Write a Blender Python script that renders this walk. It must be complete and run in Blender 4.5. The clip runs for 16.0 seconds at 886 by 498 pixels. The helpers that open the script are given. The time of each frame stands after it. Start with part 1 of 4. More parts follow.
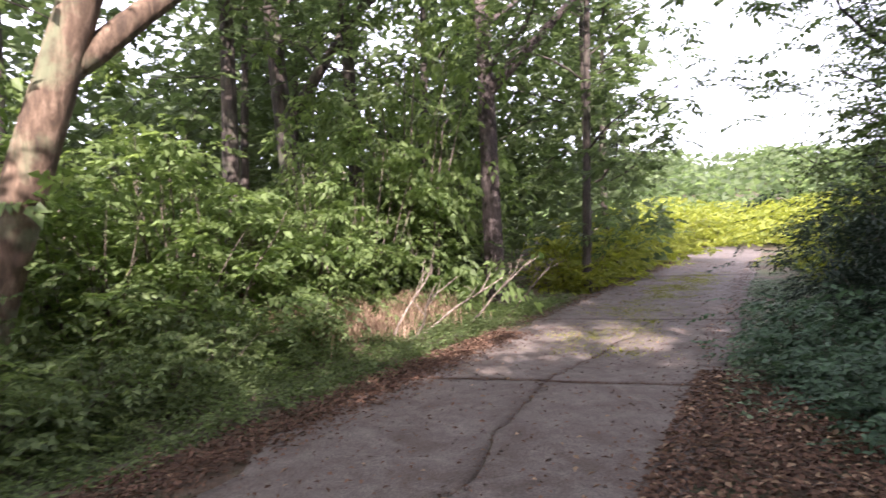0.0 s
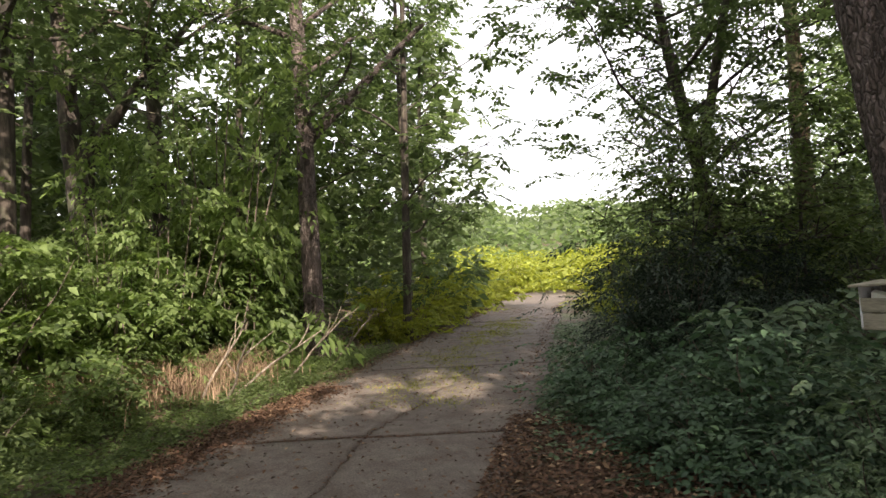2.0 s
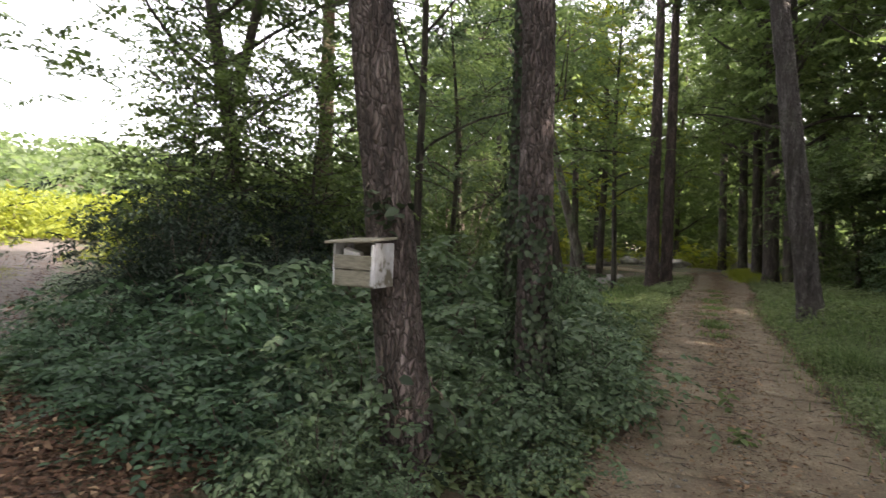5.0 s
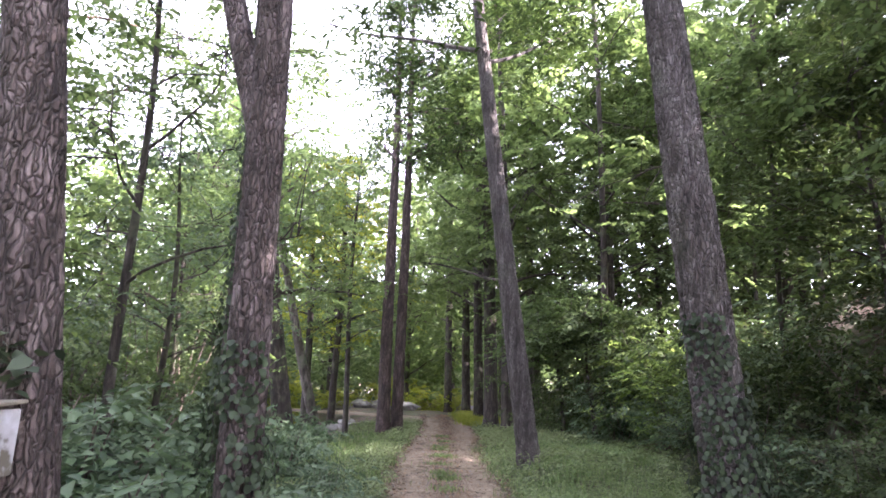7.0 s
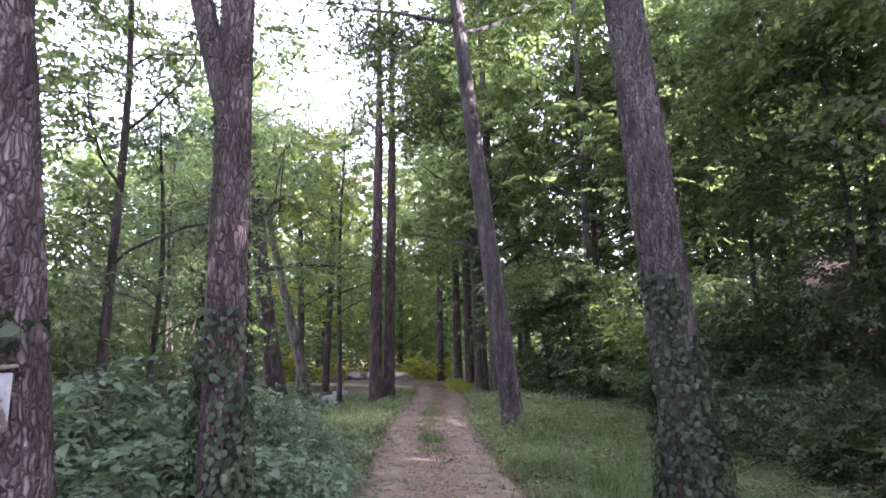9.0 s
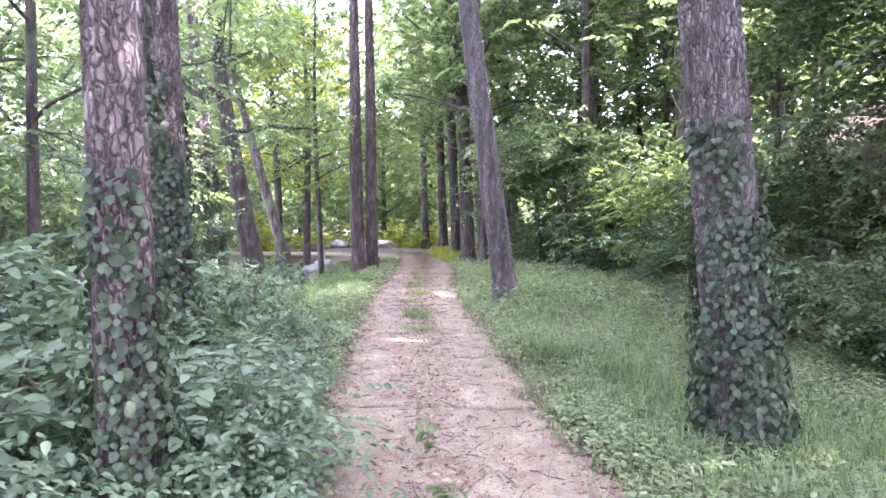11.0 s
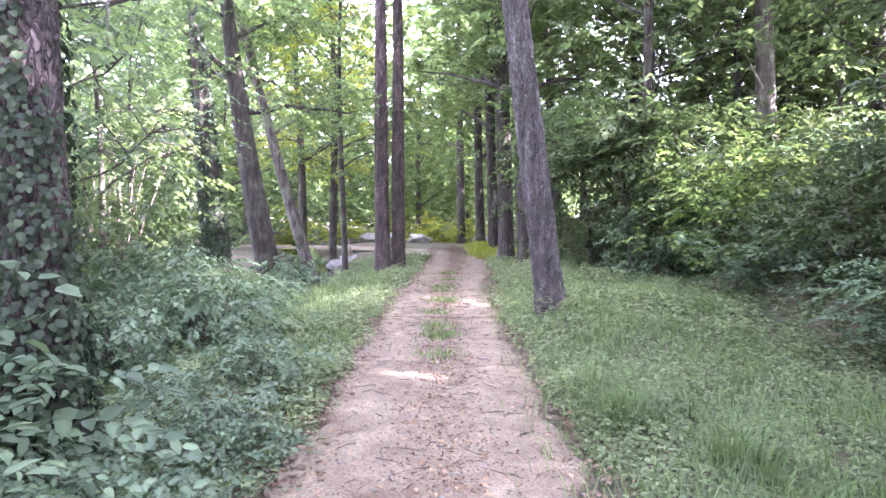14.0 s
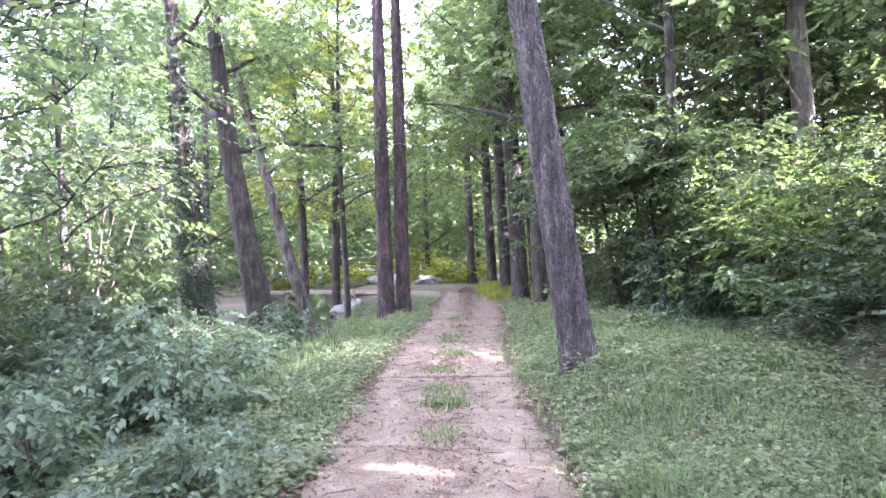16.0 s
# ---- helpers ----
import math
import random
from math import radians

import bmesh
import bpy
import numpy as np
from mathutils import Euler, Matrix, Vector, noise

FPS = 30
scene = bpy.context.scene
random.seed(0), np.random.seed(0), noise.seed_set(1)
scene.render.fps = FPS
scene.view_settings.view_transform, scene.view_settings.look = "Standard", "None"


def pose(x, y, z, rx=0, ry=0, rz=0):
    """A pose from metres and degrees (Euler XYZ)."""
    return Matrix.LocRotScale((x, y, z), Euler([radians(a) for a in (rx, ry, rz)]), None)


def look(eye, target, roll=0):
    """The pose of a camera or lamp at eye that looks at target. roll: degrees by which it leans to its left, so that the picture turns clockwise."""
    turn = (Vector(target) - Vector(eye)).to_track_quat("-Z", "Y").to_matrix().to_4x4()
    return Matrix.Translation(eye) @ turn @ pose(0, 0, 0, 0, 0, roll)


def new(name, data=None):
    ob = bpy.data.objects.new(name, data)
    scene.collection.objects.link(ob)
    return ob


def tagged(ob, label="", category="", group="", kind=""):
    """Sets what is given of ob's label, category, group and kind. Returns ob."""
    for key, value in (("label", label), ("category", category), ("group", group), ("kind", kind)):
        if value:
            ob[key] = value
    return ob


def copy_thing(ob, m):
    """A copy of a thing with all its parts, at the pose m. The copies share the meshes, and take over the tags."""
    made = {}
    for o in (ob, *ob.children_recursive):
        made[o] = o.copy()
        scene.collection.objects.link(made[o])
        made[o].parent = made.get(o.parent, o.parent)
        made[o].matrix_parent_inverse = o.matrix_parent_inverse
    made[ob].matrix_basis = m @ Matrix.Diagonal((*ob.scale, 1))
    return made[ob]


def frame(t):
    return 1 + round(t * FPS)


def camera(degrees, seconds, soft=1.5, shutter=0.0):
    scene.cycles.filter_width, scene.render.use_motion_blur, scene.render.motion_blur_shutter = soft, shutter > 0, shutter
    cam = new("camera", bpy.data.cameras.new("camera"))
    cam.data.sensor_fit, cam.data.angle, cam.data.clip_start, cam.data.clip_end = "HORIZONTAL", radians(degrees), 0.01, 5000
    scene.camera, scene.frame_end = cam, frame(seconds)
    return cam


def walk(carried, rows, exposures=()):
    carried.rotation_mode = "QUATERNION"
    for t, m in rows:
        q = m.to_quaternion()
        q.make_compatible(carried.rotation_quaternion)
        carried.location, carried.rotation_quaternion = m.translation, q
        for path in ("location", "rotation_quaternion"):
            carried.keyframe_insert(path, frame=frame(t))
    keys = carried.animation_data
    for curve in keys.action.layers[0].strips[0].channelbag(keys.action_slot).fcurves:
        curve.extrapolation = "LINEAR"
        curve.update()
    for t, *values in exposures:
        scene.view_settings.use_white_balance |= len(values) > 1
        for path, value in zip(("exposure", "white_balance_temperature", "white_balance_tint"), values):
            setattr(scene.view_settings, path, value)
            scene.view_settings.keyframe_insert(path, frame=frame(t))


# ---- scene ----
cam = camera(69.63, 16.0, shutter=0.25)
PATH = [
    (0, (0.173, -1.700, 1.507), (-1.783, -1.285, 1.470), -2.53),
    (0.5, (0.093, -1.661, 1.505), (-1.775, -0.947, 1.514), -2.75),
    (1, (0.097, -1.644, 1.500), (-1.709, -0.786, 1.544), -3.18),
    (1.5, (0.136, -1.640, 1.528), (-1.640, -0.722, 1.584), -3.27),
    (2, (0.110, -1.598, 1.534), (-1.656, -0.663, 1.622), -3.41),
    (2.5, (0.074, -1.579, 1.520), (-1.681, -0.625, 1.624), -2.58),
    (3, (0.062, -1.556, 1.501), (-1.658, -0.540, 1.608), -2.67),
    (3.5, (0.072, -1.395, 1.468), (-1.463, -0.115, 1.526), -1.35),
    (4, (0.040, -1.239, 1.443), (-1.235, 0.301, 1.462), 0.76),
    (4.5, (0.022, -1.129, 1.435), (-0.943, 0.622, 1.434), 1.61),
    (5, (-0.043, -0.981, 1.434), (-0.797, 0.871, 1.376), 2.09),
    (5.2, (-0.089, -0.922, 1.473), (-0.739, 0.968, 1.414), 2.66),
    (7.3, (-0.082, -0.283, 1.551), (-0.021, 1.655, 2.043), 1.62),
    (7.5, (-0.050, -0.348, 1.570), (0.014, 1.575, 2.115), 0.99),
    (8, (0.028, -0.556, 1.534), (0.080, 1.334, 2.187), 0.60),
    (8.5, (0.093, -0.630, 1.489), (0.139, 1.296, 2.026), 0.30),
    (9, (0.109, -0.559, 1.450), (0.157, 1.415, 1.771), 0.43),
    (9.5, (0.061, -0.284, 1.441), (0.134, 1.702, 1.661), 1.41),
    (10, (0.083, -0.005, 1.492), (0.192, 1.987, 1.641), 0.61),
    (10.2, (0.061, 0.144, 1.501), (0.181, 2.140, 1.567), 0.05),
    (12.3, (0.182, 1.526, 1.487), (0.223, 3.520, 1.344), 0.98),
    (12.5, (0.175, 1.673, 1.515), (0.192, 3.669, 1.381), 0.78),
    (13, (0.213, 2.043, 1.527), (0.253, 4.036, 1.367), -0.66),
    (13.5, (0.318, 2.372, 1.507), (0.330, 4.369, 1.398), -0.10),
    (14, (0.334, 2.772, 1.489), (0.312, 4.769, 1.373), 0.47),
    (14.5, (0.319, 3.143, 1.494), (0.215, 5.135, 1.357), -1.26),
    (15, (0.377, 3.483, 1.509), (0.272, 5.480, 1.462), -0.09),
    (15.5, (0.393, 3.770, 1.500), (0.306, 5.768, 1.469), -0.20),
    (16, (0.403, 4.104, 1.501), (0.346, 6.104, 1.508), -1.18),
]
walk(cam, [(t, look(eye, target, roll)) for t, eye, target, roll in PATH],
     [(0, 2.3, 5850, 30), (0.5, 1.8, 6100, 27), (1, 1.75, 6350, 23), (2, 1.7, 6600, 16), (3, 1.55, 6700, 12), (4, 1.55, 6600, 14), (5.2, 2.6, 6300, 20), (7.3, 3.6, 5650, 36), (8, 2.7, 5700, 41), (8.5, 2.35, 5650, 37), (9, 3.35, 5450, 40), (10.2, 4.65, 5300, 42), (12.3, 4.8, 5350, 42), (16, 4.7, 5200, 43)])

# ---- world and sun ----
SUN_AZ, SUN_EL = 98.0, 34.0        # degrees clockwise from +y, and above the horizon
world = bpy.data.worlds.new("world")
scene.world = world
world.use_nodes = True
wn = world.node_tree
sky = wn.nodes.new("ShaderNodeTexSky")
sky.sky_type = "NISHITA"
sky.sun_disc = False
sky.sun_elevation = radians(SUN_EL)
sky.sun_rotation = radians(SUN_AZ)
sky.dust_density = 3.0
wn.nodes["Background"].inputs[1].default_value = 0.15
haze = wn.nodes.new("ShaderNodeMix")
haze.data_type = "RGBA"
haze.inputs[0].default_value = 0.72
haze.inputs[7].default_value = (5.6, 5.45, 5.1, 1)
wn.links.new(sky.outputs[0], haze.inputs[6])
wn.links.new(haze.outputs[2], wn.nodes["Background"].inputs[0])
sun_dir = Vector((math.sin(radians(SUN_AZ)) * math.cos(radians(SUN_EL)), math.cos(radians(SUN_AZ)) * math.cos(radians(SUN_EL)), math.sin(radians(SUN_EL))))
sun = new("sun", bpy.data.lights.new("sun", "SUN"))
sun.data.energy, sun.data.angle, sun.data.color = 4.0, radians(0.5), (1.0, 0.88, 0.7)
sun.matrix_world = look(sun_dir * 50, (0, 0, 0))


# ---- materials ----
def material(name, rough=0.8):
    m = bpy.data.materials.new(name)
    m.use_nodes = True
    nt = m.node_tree
    b = nt.nodes["Principled BSDF"]
    b.inputs["Roughness"].default_value = rough
    return m, nt, b


def ramp(nt, source, stops):
    r = nt.nodes.new("ShaderNodeValToRGB")
    els = r.color_ramp.elements
    while len(els) < len(stops):
        els.new(0.5)
    for e, (p, c) in zip(els, stops):
        e.position, e.color = p, (*c, 1)
    nt.links.new(source, r.inputs[0])
    return r.outputs[0]


def noise_tex(nt, scale, detail=6, rough=0.6, stretch=None, distortion=0.0):
    n = nt.nodes.new("ShaderNodeTexNoise")
    n.inputs["Scale"].default_value, n.inputs["Detail"].default_value = scale, detail
    n.inputs["Roughness"].default_value, n.inputs["Distortion"].default_value = rough, distortion
    g = nt.nodes.new("ShaderNodeNewGeometry")
    if stretch:
        mp = nt.nodes.new("ShaderNodeMapping")
        mp.inputs["Scale"].default_value = stretch
        nt.links.new(g.outputs["Position"], mp.inputs[0])
        nt.links.new(mp.outputs[0], n.inputs["Vector"])
    else:
        nt.links.new(g.outputs["Position"], n.inputs["Vector"])
    return n


def mix(nt, fac, a, b, kind="MIX"):
    m = nt.nodes.new("ShaderNodeMix")
    m.data_type, m.blend_type = "RGBA", kind
    for v, i in ((fac, 0), (a, 6), (b, 7)):
        if isinstance(v, (int, float)):
            m.inputs[i].default_value = v
        elif isinstance(v, tuple):
            m.inputs[i].default_value = (*v, 1)
        else:
            nt.links.new(v, m.inputs[i])
    return m.outputs[2]


def bump(nt, bsdf, height, strength=0.5, dist=0.02):
    b = nt.nodes.new("ShaderNodeBump")
    b.inputs["Strength"].default_value, b.inputs["Distance"].default_value = strength, dist
    nt.links.new(height, b.inputs["Height"])
    nt.links.new(b.outputs[0], bsdf.inputs["Normal"])


def leaf_material(name, dark, light, glow, rough=0.45, share=0.45):
    """Leaf with colour varied from leaf to leaf and a translucent share."""
    m, nt, b = material(name, rough)
    g = nt.nodes.new("ShaderNodeNewGeometry")
    n = noise_tex(nt, 0.6, 2)
    col = ramp(nt, g.outputs["Random Per Island"], [(0.0, dark), (0.7, light), (1.0, tuple(min(1, c * 1.35) for c in light))])
    col = mix(nt, n.outputs[0], col, mix(nt, 1.0, col, (0.75, 0.8, 0.7), "MULTIPLY"))
    nt.links.new(col, b.inputs["Base Color"])
    b.inputs["Specular IOR Level"].default_value = 0.25
    tr = nt.nodes.new("ShaderNodeBsdfTranslucent")
    nt.links.new(mix(nt, 1.0, col, glow, "MULTIPLY"), tr.inputs[0])
    mx = nt.nodes.new("ShaderNodeMixShader")
    mx.inputs[0].default_value = share
    nt.links.new(b.outputs[0], mx.inputs[1])
    nt.links.new(tr.outputs[0], mx.inputs[2])
    nt.links.new(mx.outputs[0], nt.nodes["Material Output"].inputs[0])
    return m


LEAF_OAK = leaf_material("leaf_broad", (0.055, 0.078, 0.040), (0.106, 0.14, 0.068), (1.4, 1.5, 0.95), 0.55)
# Lightened leaf: sunlight on the bank and slope patch put into the colour.
LEAF_LIT = leaf_material("leaf_lit", (0.10, 0.15, 0.055), (0.20, 0.265, 0.11), (1.4, 1.45, 0.85), 0.45, 0.55)
# The slope's shade put into the leaf: leaf_broad darkened by a quarter.
LEAF_OAK_SHADE = leaf_material("leaf_broad_shade", (0.04, 0.06, 0.028), (0.08, 0.11, 0.048), (1.4, 1.4, 0.8), 0.55, 0.35)
LEAF_LIGHT = leaf_material("leaf_light", (0.089, 0.122, 0.066), (0.166, 0.21, 0.11), (1.4, 1.5, 0.95), 0.5, 0.6)
# Sunlit yellow-green put into the leaf colour, so it holds without sun too.
LEAF_SUN_YELLOW = leaf_material("leaf_sun_yellow", (0.16, 0.20, 0.04), (0.26, 0.29, 0.06), (1.6, 1.5, 0.6), 0.55)
LEAF_COOL = leaf_material("leaf_cool", (0.075, 0.115, 0.072), (0.14, 0.195, 0.12), (1.3, 1.35, 0.95), 0.42, 0.35)
LEAF_DARK = leaf_material("leaf_dark", (0.02, 0.034, 0.027), (0.042, 0.062, 0.046), (1.2, 1.3, 0.8), 0.6, 0.2)
LEAF_MID = leaf_material("leaf_mid", (0.073, 0.105, 0.046), (0.138, 0.18, 0.08), (1.45, 1.5, 0.9), 0.5, 0.5)
LEAF_COOL_DARK = leaf_material("leaf_cool_dark", (0.038, 0.072, 0.046), (0.07, 0.12, 0.072), (1.3, 1.35, 0.95), 0.5, 0.35)
LEAF_IVY = leaf_material("leaf_ivy", (0.026, 0.04, 0.024), (0.058, 0.08, 0.046), (1.2, 1.3, 0.8), 0.5, 0.2)
LEAF_DRY = leaf_material("leaf_dry", (0.13, 0.08, 0.05), (0.32, 0.22, 0.15), (1.2, 1.0, 0.8), 0.8, 0.2)
LEAF_NEEDLE = leaf_material("needles", (0.04, 0.065, 0.03), (0.08, 0.11, 0.05), (1.2, 1.3, 0.7), 0.5, 0.3)
LEAF_HERB = leaf_material("leaf_herb", (0.135, 0.17, 0.095), (0.22, 0.265, 0.15), (1.35, 1.4, 0.85), 0.5, 0.4)
GRASS = leaf_material("grass_blades", (0.10, 0.145, 0.07), (0.19, 0.25, 0.12), (1.4, 1.5, 0.8), 0.6, 0.4)


def bark_material(name, dark, light, scale=7.0, lichen=0.0, plates=0.0):
    m, nt, b = material(name, 0.9)
    n1 = noise_tex(nt, scale, 8, 0.65, (1, 1, 0.22), 0.4)
    n2 = noise_tex(nt, 2.2, 4)
    n3 = noise_tex(nt, 55, 4, 0.7, (1, 1, 0.4))
    col = ramp(nt, n1.outputs[0], [(0.34, tuple(c * 0.45 for c in dark)), (0.5, dark), (0.68, light)])
    col = mix(nt, 0.45, col, mix(nt, 1.0, col, ramp(nt, n3.outputs[0], [(0.3, (0.4, 0.4, 0.4)), (0.7, (1.4, 1.4, 1.4))]), "MULTIPLY"))
    height = nt.nodes.new("ShaderNodeMath")
    height.operation = "MULTIPLY_ADD"
    height.inputs[1].default_value = 0.25
    nt.links.new(n3.outputs[0], height.inputs[0])
    nt.links.new(n1.outputs[0], height.inputs[2])
    top = height.outputs[0]
    if plates:
        g = nt.nodes.new("ShaderNodeNewGeometry")
        warp = noise_tex(nt, 6.0, 3)
        sh = nt.nodes.new("ShaderNodeVectorMath")
        sh.operation = "MULTIPLY_ADD"
        sh.inputs[1].default_value = (0.08, 0.08, 0.2)
        nt.links.new(warp.outputs["Color"], sh.inputs[0])
        nt.links.new(g.outputs["Position"], sh.inputs[2])
        mp = nt.nodes.new("ShaderNodeMapping")
        mp.inputs["Scale"].default_value = (1, 1, 0.3)
        nt.links.new(sh.outputs[0], mp.inputs[0])
        vo, vc = nt.nodes.new("ShaderNodeTexVoronoi"), nt.nodes.new("ShaderNodeTexVoronoi")
        vo.feature = "DISTANCE_TO_EDGE"
        for v in (vo, vc):
            v.inputs["Scale"].default_value = plates
            nt.links.new(mp.outputs[0], v.inputs["Vector"])
        sep = nt.nodes.new("ShaderNodeSeparateColor")
        nt.links.new(vc.outputs["Color"], sep.inputs[0])
        col = mix(nt, 1.0, col, ramp(nt, sep.outputs[0], [(0.0, (0.78, 0.76, 0.76)), (1.0, (1.2, 1.2, 1.24))]), "MULTIPLY")
        col = mix(nt, ramp(nt, vo.outputs["Distance"], [(0.01, (0.75, 0.75, 0.75)), (0.10, (0, 0, 0))]), col, tuple(c * 0.32 for c in dark))
        ad = nt.nodes.new("ShaderNodeMath")
        ad.operation = "MULTIPLY_ADD"
        ad.inputs[1].default_value = 0.3
        nt.links.new(top, ad.inputs[0])
        nt.links.new(ramp(nt, vo.outputs["Distance"], [(0.0, (0, 0, 0)), (0.22, (1, 1, 1))]), ad.inputs[2])
        top = ad.outputs[0]
    if lichen:
        col = mix(nt, ramp(nt, n2.outputs[0], [(0.52, (0, 0, 0)), (0.66, (lichen,) * 3)]), col, (0.16, 0.19, 0.11))
    nt.links.new(col, b.inputs["Base Color"])
    bump(nt, b, top, 1.0, 0.03)
    return m


BARK_PINE = bark_material("bark_pine", (0.11, 0.086, 0.076), (0.255, 0.21, 0.195), 9.0, 0.0, 34.0)
BARK_PALE = bark_material("bark_pale_pine", (0.14, 0.122, 0.112), (0.275, 0.25, 0.24), 9.0, 0.15, 40.0)
# Shade on the twin pines put into the colour: a darkened bark_pine.
BARK_PINE_SHADE = bark_material("bark_pine_shade", (0.085, 0.06, 0.052), (0.19, 0.14, 0.125), 10.0, 0.0, 24.0)
BARK_GREY = bark_material("bark_grey", (0.10, 0.085, 0.07), (0.25, 0.22, 0.19), 12.0, 0.6)
BARK_DARK = bark_material("bark_dark", (0.045, 0.036, 0.03), (0.11, 0.09, 0.075), 12.0, 0.3)
# Warm bark; its moss patches also stand in for sun dapple.
BARK_WARM = bark_material("bark_warm", (0.10, 0.066, 0.042), (0.25, 0.18, 0.125), 10.0, 0.6)
TWIG = bark_material("twig", (0.12, 0.095, 0.075), (0.28, 0.23, 0.19), 30.0)


def ground_material():
    m, nt, b = material("forest_floor", 0.95)
    a, c, d = noise_tex(nt, 0.7, 5), noise_tex(nt, 9, 8, 0.7), noise_tex(nt, 60, 5, 0.7)
    col = ramp(nt, c.outputs[0], [(0.3, (0.035, 0.026, 0.018)), (0.5, (0.085, 0.06, 0.04)), (0.7, (0.15, 0.105, 0.07))])
    col = mix(nt, ramp(nt, a.outputs[0], [(0.42, (0, 0, 0)), (0.62, (0.8, 0.8, 0.8))]), col, (0.05, 0.075, 0.03))
    col = mix(nt, 0.5, col, mix(nt, 1.0, col, ramp(nt, d.outputs[0], [(0.3, (0.3, 0.3, 0.3)), (0.7, (1.6, 1.5, 1.4))]), "MULTIPLY"))
    nt.links.new(col, b.inputs["Base Color"])
    bump(nt, b, c.outputs[0], 0.8, 0.05)
    return m


def concrete_material(name, base, worn, dirt, dirt_share):
    m, nt, b = material(name, 0.9)
    a, c, d, f = noise_tex(nt, 0.9, 6, 0.65), noise_tex(nt, 6, 8, 0.7), noise_tex(nt, 55, 6, 0.8), noise_tex(nt, 2.6, 9, 0.75, None, 0.6)
    col = mix(nt, a.outputs[0], base, worn)
    col = mix(nt, ramp(nt, f.outputs[0], [(0.5 - dirt_share * 0.3, (0, 0, 0)), (0.62, (0.9, 0.9, 0.9))]), col, dirt)
    col = mix(nt, 0.7, col, mix(nt, 1.0, col, ramp(nt, c.outputs[0], [(0.3, (0.62, 0.6, 0.58)), (0.7, (1.25, 1.25, 1.25))]), "MULTIPLY"))
    col = mix(nt, 0.8, col, mix(nt, 1.0, col, ramp(nt, d.outputs[0], [(0.36, (0.3, 0.29, 0.28)), (0.5, (0.95, 0.95, 0.95)), (0.64, (1.5, 1.5, 1.5))]), "MULTIPLY"))
    nt.links.new(col, b.inputs["Base Color"])
    add = nt.nodes.new("ShaderNodeMath")
    add.operation = "MULTIPLY_ADD"
    add.inputs[1].default_value = 0.35
    nt.links.new(d.outputs[0], add.inputs[0])
    nt.links.new(c.outputs[0], add.inputs[2])
    bump(nt, b, add.outputs[0], 0.7, 0.02)
    return m


FLOOR = ground_material()
CONCRETE = concrete_material("road_concrete", (0.125, 0.106, 0.094), (0.185, 0.16, 0.142), (0.075, 0.055, 0.043), 0.5)
TRACK = concrete_material("track_concrete", (0.205, 0.166, 0.112), (0.35, 0.305, 0.22), (0.13, 0.09, 0.056), 0.7)


# ---- mesh helpers ----
def mesh_np(name, verts, faces, mat, smooth=False):
    """A mesh from arrays of vertices and of triangles or quads."""
    verts, faces = np.asarray(verts, np.float32), np.asarray(faces, np.int32)
    me = bpy.data.meshes.new(name)
    k = faces.shape[1]
    me.vertices.add(len(verts))
    me.vertices.foreach_set("co", verts.ravel())
    me.loops.add(faces.size)
    me.loops.foreach_set("vertex_index", faces.ravel())
    me.polygons.add(len(faces))
    me.polygons.foreach_set("loop_start", np.arange(0, faces.size, k, dtype=np.int32))
    me.polygons.foreach_set("loop_total", np.full(len(faces), k, np.int32))
    if smooth:
        me.polygons.foreach_set("use_smooth", np.ones(len(faces), bool))
    me.update(calc_edges=True)
    me.materials.append(mat)
    return me


def part_np(name, verts, faces, mat, parent=None, label="", smooth=False, kind=""):
    ob = new(name, mesh_np(name, verts, faces, mat, smooth))
    ob.parent = parent
    return tagged(ob, label, kind=kind)


def part(name, bm, mat, parent, label=""):
    me = bpy.data.meshes.new(name)
    bm.to_mesh(me)
    bm.free()
    me.materials.append(mat)
    ob = new(name, me)
    ob.parent = parent
    return tagged(ob, label)


def thing(name, label, category, x=0.0, y=0.0, z=0.0, group=""):
    ob = new(name)
    ob.location = (x, y, z)
    ob.empty_display_size = 0.2
    return tagged(ob, label, category, group)


def unit(v):
    return v / np.maximum(np.linalg.norm(v, axis=1, keepdims=True), 1e-6)


def leaves(rng, pos, size, tilt=0.6, aspect=0.5, toward=None, droop=0.25, flat=None, broad=False):
    """Folded leaves at pos: four vertices and two triangles each. tilt: how far they leave the horizontal."""
    n = len(pos)
    a = rng.uniform(0, 2 * np.pi, n)
    along = np.stack([np.cos(a), np.sin(a), rng.normal(-droop, 0.25, n)], 1)
    if toward is not None:
        along = along * 0.55 + toward
    along = unit(along)
    up = np.stack([rng.normal(0, tilt, n), rng.normal(0, tilt, n), np.ones(n)], 1)
    if flat is not None:
        up = up * 0.5 + flat
    side = unit(np.cross(along, up))
    return blades(pos, along, side, size * rng.uniform(0.6, 1.3, n)[:, None], aspect, broad)


